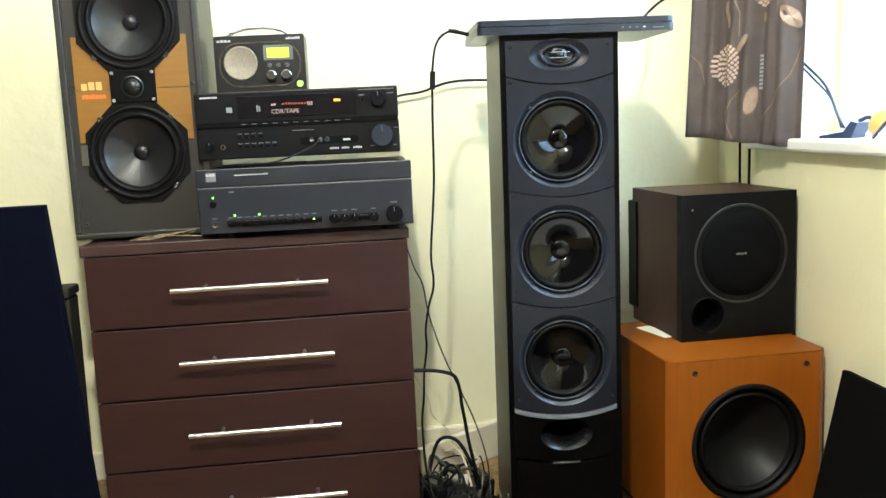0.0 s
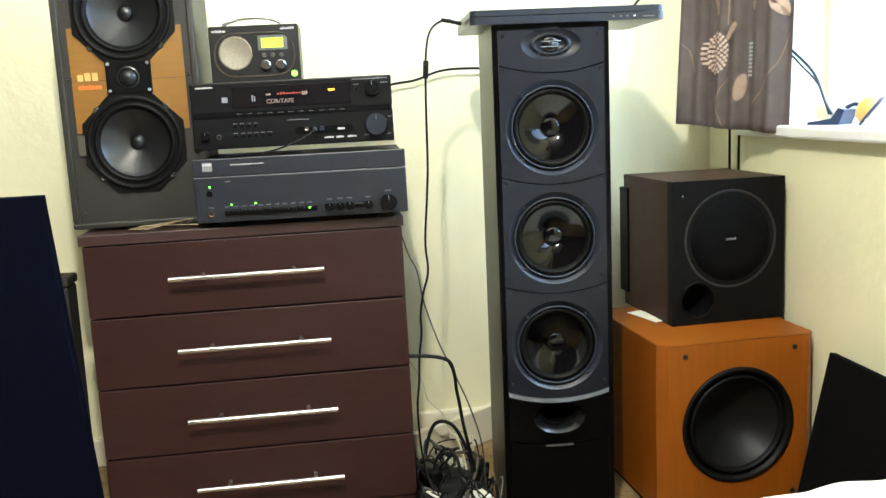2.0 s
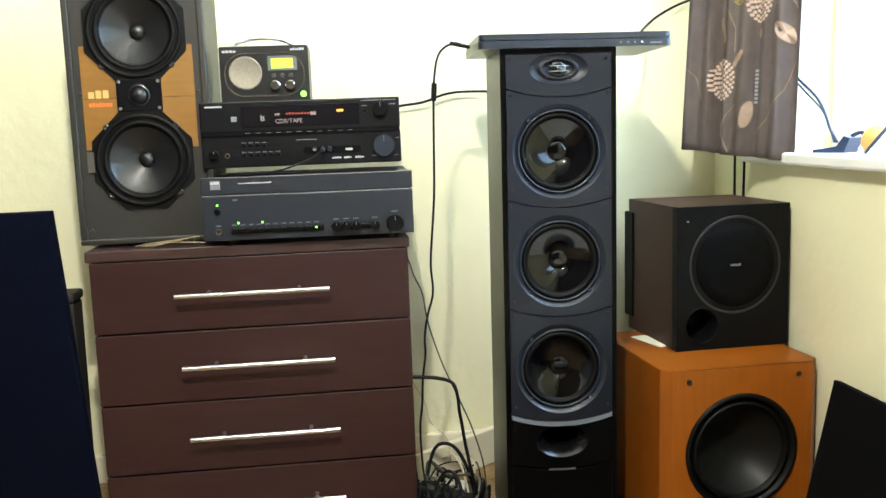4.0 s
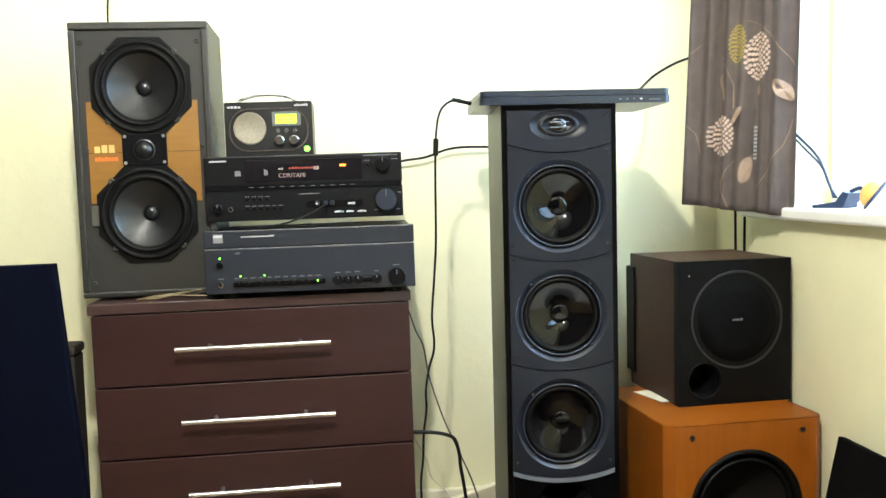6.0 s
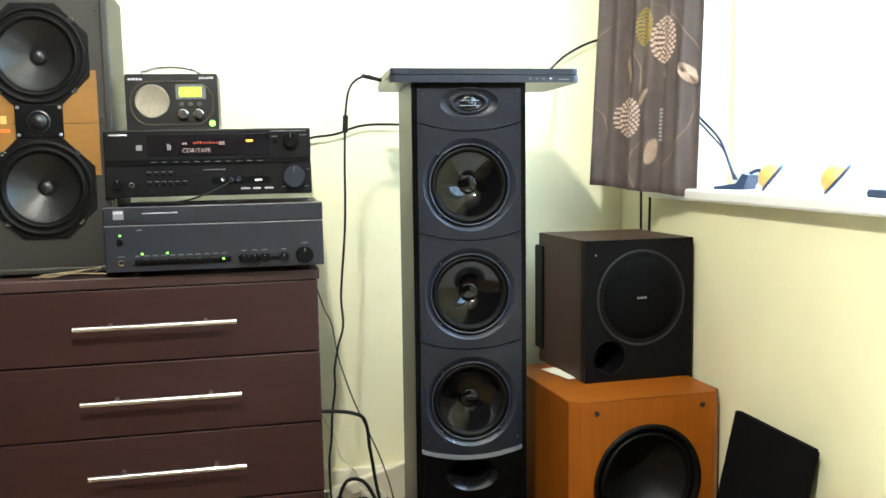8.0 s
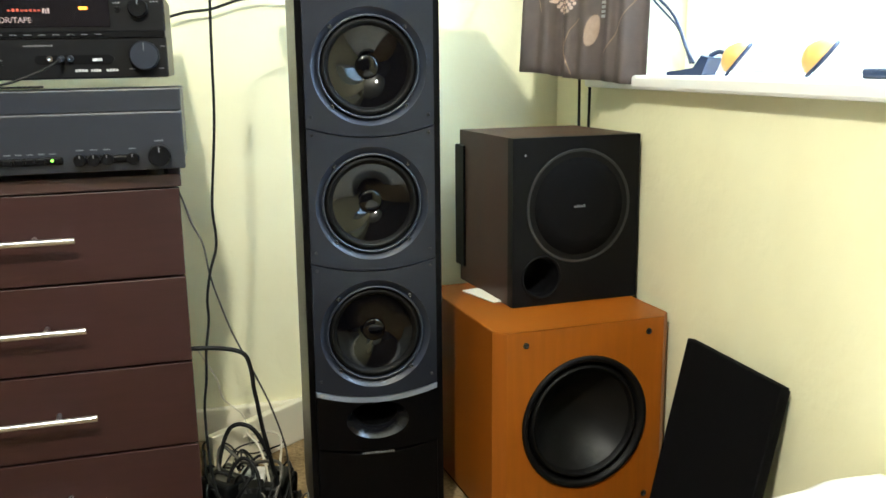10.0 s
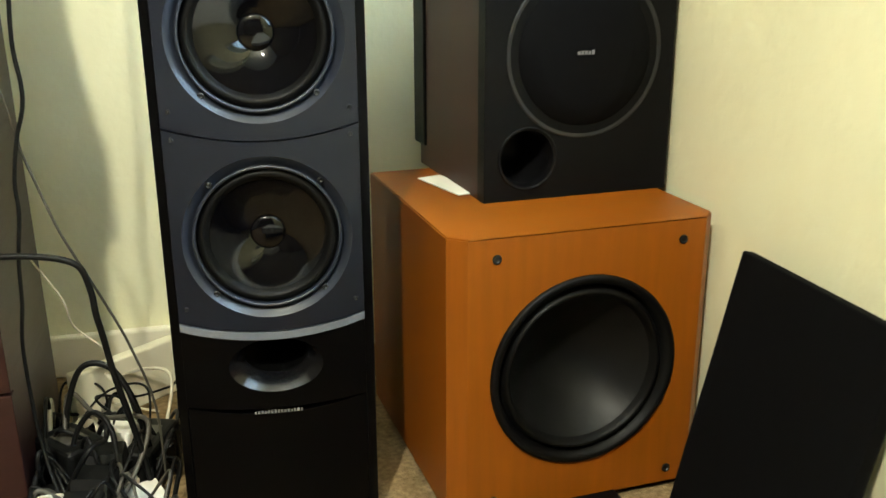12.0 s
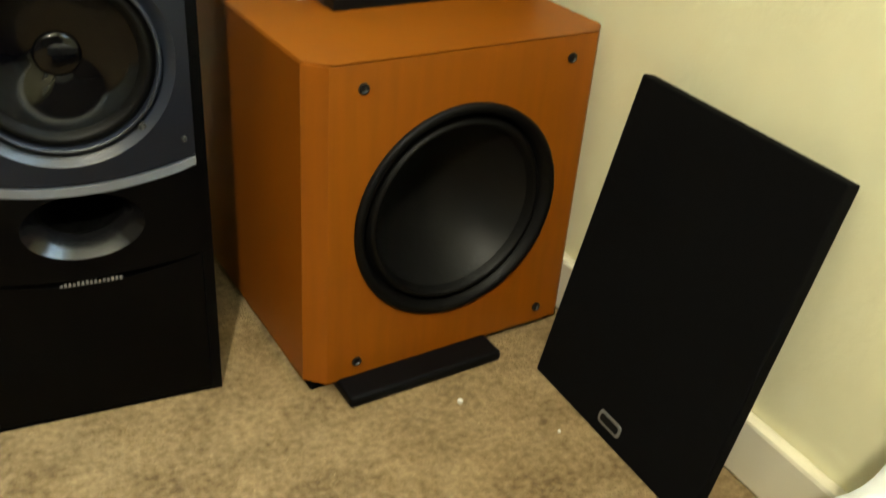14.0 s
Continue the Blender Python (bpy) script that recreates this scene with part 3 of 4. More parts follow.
part("mode_button", lathe(0.137, 0.0, 0.127, ((0.0045, 0), (0.004, -0.003), (0, -0.003)), 16), PLASTIC, rec)
for x, z, w in ((0.13, 0.136, 0.012), (0.188, 0.138, 0.015), (0.2, 0.066, 0.008), (0.148, 0.03, 0.01), (0.196, 0.03, 0.008), (-0.012, 0.069, 0.045), (0.128, 0.147, 0.075)):
    bars(rec, x, -0.0006, z, w, 0.0025, max(3, int(w / 0.004)), DIM_PRINT)
knob(rec, -0.184, 0.0, 0.044, 0.0095, 0.011, PLASTIC, "standby_knob")
part("headphone_socket", lathe(-0.157, 0.0, 0.0415, ((0.0062, 0), (0.006, -0.003), (0.003, -0.0032), (0.0028, 0.003), (0, 0.003)), 18), CHROME, rec, "chrome headphone socket")
for row, cols in ((0.061, 4), (0.041, 6)):
    for k in range(cols):
        x = -0.121 + k * 0.0142
        part("push_button", prism(round_rect(0.0085, 0.0042, 0.002), -0.0022, 0.0), PLASTIC, rec).location = (x, 0, row)
        bars(rec, x - 0.005, -0.0006, row + 0.0055, 0.0095, 0.0022, 4, DIM_PRINT, 0.3, "printed_mark", k)
part("socket_panel", prism(round_rect(0.122, 0.015, 0.007), -0.002, 0.0), PLASTIC, rec).location = (0.064, 0, 0.047)
for x, m in ((0.027, CHROME), (0.044, KNOB), (0.058, KNOB)):
    part("front_socket", lathe(x, -0.002, 0.049, ((0.0052, 0), (0.005, -0.006), (0.0025, -0.006), (0, -0.004)), 16), m, rec)
part("front_socket", box(0.092, -0.004, 0.0445, 0.107, -0.002, 0.049), PRINT, rec)
for x, w in ((0.063, 0.02), (0.088, 0.016), (0.112, 0.019)):
    bars(rec, x, -0.0006, 0.0275, w, 0.005, 4, PRINT, 0.15, "logo")
for x in (-0.175, 0.175):
    for y in (0.03, 0.25):
        part("foot", lathe(0, 0, 0, ((0.0225, -0.016), (0.0225, -0.004), (0.02, 0.0), (0, 0.0)), 28), CHROME, rec, "silver foot").matrix_basis = pose(x, y, 0.016, 90, 0, 0) @ pose(0, 0, 0, 180, 0, 0)
jack_lead = thing("jack_lead", "thin black jack lead hanging from the receiver sockets", "cable", pose(0, 0, 0))
part("lead", tube([(0.001, 1.985, 0.826), (0.0, 1.968, 0.824), (-0.03, 1.952, 0.806), (-0.09, 1.945, 0.786), (-0.16, 1.955, 0.7815), (-0.2, 1.98, 0.7815), (-0.14, 1.992, 0.7815), (-0.03, 1.985, 0.7815)], 0.0019), CABLE, jack_lead)
part("plug", rod((0.003, 1.993, 0.826), (0.0, 1.965, 0.8235), 0.0038), KNOB, jack_lead, "dark blue jack plug")

# ---- radio ----
radio = thing("portable_radio", "black portable radio with a round speaker and a lit display", "radio", pose(-0.115, 2.055, CTOP + 0.143 + 0.152, 0, 0, -2))
part("case", prism(round_rect(0.19, 0.121, 0.004), 0.0, 0.095, 0.002), RADIO_BODY, radio).location = (0, 0, 0.0605)
rr_o, rr_i = round_rect(0.172, 0.094, 0.042, 10), round_rect(0.1655, 0.0875, 0.039, 10)
part("silver_outline", flat_ring(0, 0.060, -0.0015, rr_o, rr_i, 0.0015), CHROME, radio, "thin silver rounded outline")
part("speaker_grille", lathe(-0.041, 0, 0.064, ((0.0355, 0), (0.0352, -0.002), (0.033, -0.0025), (0.02, -0.001), (0, 0.0)), 40), RADIO_CONE, radio, "round beige metal speaker grille")
part("display", box(0.008, -0.0012, 0.068, 0.07, 0.0, 0.099), LCD_BACK, radio)
part("display_area", box(0.0155, -0.0018, 0.073, 0.061, -0.0012, 0.093), LCD, radio, "lit yellow green display")
bars(radio, 0.021, -0.0022, 0.078, 0.033, 0.007, 6, LCD_BACK, 0.35, "display_mark")
for k in range(3):
    part("push_button", lathe(0.019 + k * 0.0185, 0, 0.0575, ((0.0046, 0), (0.0042, -0.0025), (0, -0.0028)), 18), GREY_CABLE, radio)
for x in (0.022, 0.054):
    part("knob", lathe(x, 0, 0.036, ((0.011, 0), (0.0105, -0.010), (0.009, -0.0115), (0, -0.0115)), 24), CHROME, radio, "chrome tuning knob")
part("eco_mark", lathe(0.081, 0, 0.0165, ((0.0065, 0), (0.0063, -0.001), (0, -0.001)), 24), GREEN_LED, radio, "round bright green mark")
bars(radio, -0.088, -0.0003, 0.108, 0.03, 0.006, 4, PRINT, 0.2, "logo")
bars(radio, 0.057, -0.0003, 0.110, 0.03, 0.005, 6, PRINT, 0.2, "logo", 4)
part("handle", tube([(-0.075, 0.045, 0.119), (-0.062, 0.045, 0.130), (-0.03, 0.045, 0.139), (0.01, 0.045, 0.140), (0.045, 0.045, 0.133), (0.068, 0.045, 0.119)], 0.0035, 10), STEEL, radio, "silver arched carrying handle")

# The chest and what stands on it, leaning a little on the soft carpet.
ON_FLOOR = pose(0.0011, 0.0145, 0.052) @ pose(0, 0, 0, 0, -0.5, 0) @ pose(0.003, 0, 0)
CHEST_GROUP = (chest, kef, kef_wire, loose_wire, amp, rec, jack_lead, radio)
for ob in CHEST_GROUP:
    ob.matrix_basis = ON_FLOOR @ ob.matrix_basis @ (Matrix.Scale(1.02, 4) if ob is kef else Matrix())

# ---- floor-standing speaker ----
tower = thing("floor_standing_speaker", "tall charcoal floor-standing speaker with three glossy woofers", "speaker", pose(0.4545, 1.779, 0, 0, 0, -4.2))
TW, TH = 0.1125, 0.997
shell("cabinet", -TW, 0.0, TW, TH, 0.006, 0.26, 0.010, TOWER_SIDE, tower)
part("front_edge", flat_ring(0, 0, -0.006, [(-TW, TH), (-TW, 0.0), (TW, 0.0), (TW, TH)], [(-TW + 0.01, TH - 0.01), (-TW + 0.01, 0.004), (TW - 0.01, 0.004), (TW - 0.01, TH - 0.01)], 0.012), TOWER_BASE, tower)
PW = TW - 0.0105
SEAMS = (0.921, 0.7075, 0.4905, 0.274)
DROP = 0.017
part("tweeter_panel", plate_with_hole(-PW, SEAMS[0] + 0.001, PW, TH - 0.011, 0, 0.958, 0.031, -0.010, 0.004, bottom=DROP, sx=1.85), TOWER_PANEL, tower)
part("tweeter_dish", lathe(0, -0.010, 0.958, ((0.0312, 0.0), (0.028, 0.003), (0.0225, 0.0065), (0.0215, 0.0065), (0.0205, 0.002), (0.0165, 0.0015), (0.016, 0.005), (0.0145, 0.008), (0.0, 0.008)), 56, sx=1.85), TOWER_PANEL, tower, "oval dished tweeter surround", True)
dome = part("tweeter_dome", lathe(0, -0.003, 0.958, ((0.0165, 0.0), (0.0155, -0.003), (0.011, -0.002), (0.0095, -0.005), (0.006, -0.0085), (0, -0.010)), 32), CAP, tower, "small black tweeter dome", True)
for dz in (-0.005, 0.005):
    part("guard_bar", rod((-0.019, -0.0135, 0.958 + dz), (0.019, -0.0135, 0.958 + dz), 0.0009), SILVER_TRIM, dome)
for x in (-0.0225, 0.0225):
    for dz in (-0.0165, 0.0165):
        screw(tower, x, -0.0065, 0.958 + dz, 0.0026)
for x in (-PW + 0.01, PW - 0.01):
    screw(tower, x, -0.0102, TH - 0.022, 0.003)
for k, zc in enumerate((0.800, 0.584, 0.3665)):
    z1, z0 = SEAMS[k] - 0.001, SEAMS[k + 1] + 0.001
    part("woofer_panel", plate_with_hole(-PW, z0, PW, z1, 0, zc, 0.0915, -0.010, 0.004, top=DROP, bottom=DROP, n=64), TOWER_PANEL, tower)
    part("woofer_dish", lathe(0, -0.010, zc, ((0.0917, 0.0), (0.090, 0.0015), (0.083, 0.011), (0.0785, 0.0135), (0.0775, 0.0135)), 64), TOWER_DISH, tower, "", True)
    driver(tower, 0, zc, 0.0, 0.0785, 0.0735, 0.013, 0.019, GLOSS_CONE, GLOSS_CONE, TOWER_DISH, "woofer", "glossy black woofer", 0.006, True)
    for a in (46, 134, 226, 314):
        screw(tower, 0.0855 * math.cos(radians(a)), -0.0045, zc + 0.0855 * math.sin(radians(a)), 0.0036)
    for x in (-PW + 0.009, PW - 0.009):
        screw(tower, x, -0.0102, z1 - 0.011, 0.0026)
        screw(tower, x, -0.0102, z0 + 0.016, 0.0026)
arc = [(-PW + 2 * PW * k / 16, 0.2735 - DROP * (1 - (2 * k / 16 - 1) ** 2)) for k in range(17)]
part("silver_arc", prism([(x, z) for x, z in arc] + [(x, z - 0.0085) for x, z in reversed(arc)], -0.0112, 0.004, 0.001), SILVER_TRIM, tower, "curved silver grey trim strip")
port_top = [(x, z - 0.0095) for x, z in arc]
part("port_panel", plate_with_hole(-PW, 0.172, PW, 0.264, 0, 0.216, 0.033, -0.010, 0.004, 64, top=DROP, bottom=0.010, sx=1.6), TOWER_BASE, tower)
scoop = bmesh.new()
rings = []
for k, (zc, rx, rz, y) in enumerate(((0.216, 0.0528, 0.033, -0.010), (0.217, 0.050, 0.031, -0.0065), (0.220, 0.043, 0.028, 0.002), (0.223, 0.0365, 0.0255, 0.012))):
    rings.append([scoop.verts.new((rx * math.cos(2 * math.pi * q / 56), y, zc + rz * math.sin(2 * math.pi * q / 56))) for q in range(56)])
for p, q in zip(rings, rings[1:]):
    for k in range(56):
        scoop.faces.new((p[k], p[(k + 1) % 56], q[(k + 1) % 56], q[k]))
port = part("port", scoop, PORT_SATIN, tower, "scooped black bass port", True)
# Tube coloured near-black, so the shade deep in the port is painted.
part("port_tube", lathe(0, 0, 0.224, ((0.0362, 0.0115), (0.036, 0.04), (0.0335, 0.1), (0, 0.1)), 48, sz=0.71), GAP_SHADE, port)
part("lower_panel", prism([(-PW, 0.006), (PW, 0.006)] + [(x, z - 0.1025) for x, z in reversed(arc)], -0.008, 0.004, 0.001), TOWER_BASE, tower)
bars(tower, -0.028, -0.0105, 0.156, 0.056, 0.0045, 15, BADGE, 0.35, "logo")

laptop = thing("laptop", "closed blue-black laptop lying on the tall speaker", "laptop", pose(0.4855, 1.758, TH, 0, 0, -3))
part("base", prism(round_rect(0.373, 0.262, 0.012), 0.0, 0.0142), LAPTOP, laptop).matrix_basis = pose(0, 0.131, 0.0, -90, 0, 0) @ Matrix.Diagonal((1, -1, 1, 1))
part("lid", prism(round_rect(0.371, 0.260, 0.012), 0.0, 0.0112, 0.002), LAPTOP, laptop).matrix_basis = pose(0, 0.131, 0.0155, -90, 0, 0) @ Matrix.Diagonal((1, -1, 1, 1))
for k, x in enumerate((0.085, 0.099, 0.112, 0.126)):
    part("indicator", box(x, -0.0008, 0.006, x + 0.004, 0.0002, 0.0086), DIM_PRINT if k < 3 else WHITE, laptop)
part("card_slot", box(0.144, -0.0008, 0.005, 0.166, 0.0002, 0.007), DIM_PRINT, laptop)

# ---- subwoofers ----
cherry = thing("subwoofer", "cherry veneer subwoofer with a large black cone on the carpet", "subwoofer", pose(0.816, 1.7205, 0.0, 0, 0, 3.4))
OL, OR, OB, OT, OD = -0.172, 0.168, 0.012, 0.3635, 0.36
outline = [(OL + 0.019, 0.0), (OR - 0.019, 0.0), (OR, 0.019), (OR, OD), (OL, OD), (OL, 0.019)]
body = bmesh.new()
lo = [body.verts.new((x, y, OB)) for x, y in outline]
hi = [body.verts.new((x, y, OT)) for x, y in outline]
body.faces.new(lo)
body.faces.new(hi)
for k in range(6):
    q = (k + 1) % 6
    if k:
        body.faces.new((lo[k], lo[q], hi[q], hi[k]))
bmesh.ops.bevel(body, geom=[e for e in body.edges if all(v.co.z > OT - 1e-5 for v in e.verts)], offset=0.0015, segments=2, affect="EDGES")
part("cabinet", body, CHERRY, cherry)
WCX, WCZ, WR = -0.004, 0.1865, 0.1195
part("front_baffle", plate_with_hole(OL + 0.019, OB, OR - 0.019, OT - 0.0015, WCX, WCZ, WR, 0.0, 0.02, 72), CHERRY, cherry)
woof = part("woofer", lathe(WCX, 0.0, WCZ, ((0.121, 0.006), (0.121, -0.0035), (0.118, -0.006), (0.112, -0.005), (0.109, 0.006), (0.105, 0.010)), 72), RUBBER, cherry, "wide black rubber woofer ring", True)
part("surround", lathe(WCX, 0.0, WCZ, [(0.106 - 0.014 * k / 8, 0.008 - 0.010 * math.sin(math.pi * k / 8)) for k in range(9)], 72), RUBBER, woof, "", True)
part("cone", lathe(WCX, 0.0, WCZ, [(0.092 - 0.047 * k / 12, 0.008 + 0.052 * (1 - (1 - k / 12 * 0.511) ** 2) / (1 - 0.489 ** 2) * 0.79) for k in range(13)], 72), CONE, woof, "", True)
part("dust_cap", lathe(WCX, 0.0, WCZ, [(0.0455 * (1 - k / 10), 0.0488 + 0.0125 * (1 - (1 - k / 10) ** 2)) for k in range(11)], 48), CONE, woof, "", True)
for x in (-0.1185, 0.119):
    for z in (0.031, 0.3385):
        part("grille_socket", lathe(x, 0, z, ((0.0058, 0.001), (0.0055, -0.0016), (0.004, -0.0018), (0.003, -0.0006), (0, -0.0006)), 20), BLACK_SCREW, cherry)
part("foot_bar", box(-0.142, -0.036, 0.0, 0.048, 0.014, 0.0135, 0.004), PLASTIC, cherry, "black plastic foot bar at the front")
# Inset block carrying the cabinet; its near-black colour stands for the shadow gap.
part("plinth", box(OL + 0.006, 0.012, 0.0, OR - 0.006, OD - 0.01, OB + 0.001), GAP_SHADE, cherry, "near-black block painting the shadow gap under the cabinet")

small = thing("subwoofer", "black-fronted dark walnut subwoofer standing on the cherry one", "subwoofer", pose(0.856, 1.866, OT, 0, 0, 3.8))
SW, SH, SD = 0.1295, 0.309, 0.26
shell("cabinet", -SW, 0.0, SW, SH, 0.022, SD, 0.012, WALNUT, small)
part("front_baffle", plate_with_hole(-SW, 0.0, SW, SH, -0.071, 0.053, 0.036, 0.0, 0.022, 48), PLASTIC, small)
part("grille_rim", lathe(0.004, 0.0, 0.181, ((0.106, 0.001), (0.1055, -0.0012), (0.104, -0.0014), (0.0915, 0.0035), (0.0905, 0.004)), 72), RIM_GREY, small, "shallow grey rim round the grille", True)
part("grille", lathe(0.004, 0.0, 0.181, ((0.0908, 0.004), (0.0895, -0.0015), (0.06, -0.0055), (0, -0.008)), 72), CLOTH, small, "round black cloth grille", True)
bars(small, -0.011, -0.0085, 0.180, 0.024, 0.0055, 5, DIM_PRINT, 0.2, "logo")
part("port", lathe(-0.071, 0.0, 0.053, ((0.0405, -0.0005), (0.039, -0.003), (0.036, 0.002), (0.0335, 0.012), (0.033, 0.09), (0, 0.09)), 48), PLASTIC, small, "black flared bass port", True)
part("led", lathe(-0.105, 0.0, 0.278, ((0.0022, 0), (0.002, -0.001), (0, -0.001)), 12), DIM_PRINT, small)
part("back_plate", box(-SW - 0.004, SD - 0.03, 0.03, -SW + 0.02, SD + 0.02, SH - 0.03, 0.003), PLASTIC, small)
paper = link("paper_sheet", box(-0.05, -0.016, 0.0, 0.06, 0.02, 0.0015), PAPER)
paper.matrix_basis = pose(0.713, 1.955, OT + 0.001, 0, 0, 105)
tagged(paper, "folded white paper slip beside the small subwoofer", "paper")

# ---- loose speaker grilles ----
grille = thing("speaker_grille", "black cloth speaker grille leaning on the wall beside the subwoofer", "speaker grille",
               Matrix.Translation((0.895, 1.659, 0.0)) @ pose(0, 0, 0, 0, 0, -90) @ pose(0, 0, 0, -12.3, 0, 0))
GW, GH = 0.254, 0.351
part("cloth_panel", box(0.0, 0.0, 0.0, GW, 0.016, GH, 0.0025, 3), CLOTH, grille)
part("badge", prism(round_rect(0.034, 0.014, 0.004), -0.0015, 0.0, 0.0005), BADGE, grille, "small silver badge").location = (0.128, 0, 0.022)
part("badge_inset", prism(round_rect(0.028, 0.009, 0.003), -0.0019, -0.0014), PLASTIC, grille).location = (0.128, 0, 0.022)
part("back_frame", box(0.006, 0.016, 0.006, GW - 0.006, 0.024, GH - 0.006, 0.002), PLASTIC, grille)

navy = thing("speaker_grille", "large dark navy cloth speaker panel standing beside the chest", "speaker grille", pose(0, 0, 0))
part("cloth_panel", prism([(-0.93, 0.0), (-0.452, 0.0), (-0.5105, 0.717), (-0.93, 0.713)], 1.80, 1.825, 0.003), NAVY_CLOTH, navy)
part("back_frame", box(-0.92, 1.825, 0.0, -0.53, 1.86, 0.69, 0.003), PLASTIC, navy)
crate = thing("storage_box", "dark brown cloth-covered box standing behind the navy panel", "box", pose(0, 0, 0))
part("box_body", box(-0.86, 1.87, 0.0, -0.500, 1.935, 0.53, 0.006), BROWN_BOX, crate)
part("box_lid", box(-0.865, 1.865, 0.53, -0.498, 1.94, 0.549, 0.005), BROWN_BOX, crate)

# ---- bed ----
bed = thing("bed", "low bed with a plain white cotton duvet", "bed", pose(0, 0, 0))
sheet = bmesh.new()
nx, ny = 60, 90
grid = {}
for i in range(nx + 1):
    for j in range(ny + 1):
        u, v = i / nx, j / ny
        x = 0.28 + u * (RW - 0.02 - 0.28)
        yend = 1.145 + 0.10 * u + 0.005 * math.sin(23 * u) + 0.003 * math.sin(41 * u + 1)
        y = -1.9 + v ** 0.6 * (yend + 1.9)
        z = 0.30 + 0.006 * noise.noise((x * 5, y * 5, 0.3)) - 0.018 * max(0, (v - 0.975) / 0.025) ** 2
        grid[i, j] = sheet.verts.new((x, y, z))
for i in range(nx):
    for j in range(ny):
        sheet.faces.new((grid[i, j], grid[i + 1, j], grid[i + 1, j + 1], grid[i, j + 1]))
rim = [e for e in sheet.edges if len(e.link_faces) == 1]
low = bmesh.ops.extrude_edge_only(sheet, edges=rim)
for v in [g for g in low["geom"] if isinstance(g, bmesh.types.BMVert)]:
    v.co.z = 0.16
part("duvet", sheet, DUVET, bed, "plain white cotton duvet", True)
part("mattress_base", box(0.32, -1.85, 0.0, RW - 0.05, 0.99, 0.24, 0.01), BROWN_BOX, bed)

# ---- curtain ----
curtain = thing("curtain", "brown grey curtain printed with pale flowers and leaves, drawn aside", "curtain", pose(0, 0, 0))


def cloth(u, z, off=0.0):
    """A point of the hanging cloth: u runs across it, z up; off lifts it towards the room."""
    drop = (1.25 - z) / 0.48
    lx, ly = 0.868 - 0.022 * drop, 2.10
    rx, ry = 1.000 - 0.014 * drop, 1.868
    fold = 0.010 * math.sin(2 * math.pi * (2.6 * u + 0.12)) * (0.75 + 0.25 * drop) + 0.006 * math.sin(2 * math.pi * 6.1 * u + 0.6 * drop)
    if u < 0.22:
        fold += 0.014
    nx, ny = -0.869, -0.494
    return Vector((lx + (rx - lx) * u + nx * (fold + off), ly + (ry - ly) * u + ny * (fold + off), z))


def hem(u):
    return 0.786 - 0.022 * u - (0.004 if u > 0.22 else 0.0)


sheet = bmesh.new()
cols, rows_n = 90, 70
net = [[sheet.verts.new(cloth(i / cols, hem(i / cols) + (2.12 - hem(i / cols)) * j / rows_n)) for j in range(rows_n + 1)] for i in range(cols + 1)]
for i in range(cols):
    for j in range(rows_n):
        sheet.faces.new((net[i][j], net[i + 1][j], net[i + 1][j + 1], net[i][j + 1]))
bmesh.ops.solidify(sheet, geom=list(sheet.faces), thickness=0.0015)
part("curtain_cloth", sheet, CURTAIN, curtain, "", True)


def blob(bm, u, z, ru, rz, turn=0.0, n=10, off=0.0055):
    c, s = math.cos(turn), math.sin(turn)
    ring = []
    for k in range(n):
        a = 2 * math.pi * k / n
        p, q = ru * math.cos(a), rz * math.sin(a)
        ring.append(bm.verts.new(cloth(u + (c * p - s * q) / 0.27, z + s * p + c * q, off)))
    mid = bm.verts.new(cloth(u, z, off))
    for k in range(n):
        bm.faces.new((mid, ring[k], ring[(k + 1) % n]))


def flower(u, z, r, tall, m):
    bm = bmesh.new()
    for ring, count in ((0.0, 1), (0.2, 6), (0.4, 11), (0.6, 16), (0.8, 21), (0.97, 25)):
        for k in range(count):
            a = 2 * math.pi * (k + 0.5 * (ring * 5 % 2)) / count
            blob(bm, u + ring * r * math.cos(a) / 0.27, z + ring * tall * math.sin(a), r * 0.115, tall * 0.078, a, 7, 0.005)
    part("printed_flower", bm, m, curtain)


def leaf(u, z, length, wide, turn):
    bm = bmesh.new()
    blob(bm, u, z, wide, length, turn, 14)
    part("printed_leaf", bm, CUR_LEAF, curtain)


def stem(points):
    bm = bmesh.new()
    last = None
    for k in range(len(points) - 1):
        (u0, z0), (u1, z1) = points[k], points[k + 1]
        for q in range(7 if k == len(points) - 2 else 6):
            t = q / 6
            u, z = u0 + (u1 - u0) * t, z0 + (z1 - z0) * t
            pair = (bm.verts.new(cloth(u - 0.005, z, 0.0045)), bm.verts.new(cloth(u + 0.005, z, 0.0045)))
            if last:
                bm.faces.new((last[0], last[1], pair[1], pair[0]))
            last = pair
    part("printed_stem", bm, CUR_LEAF, curtain)


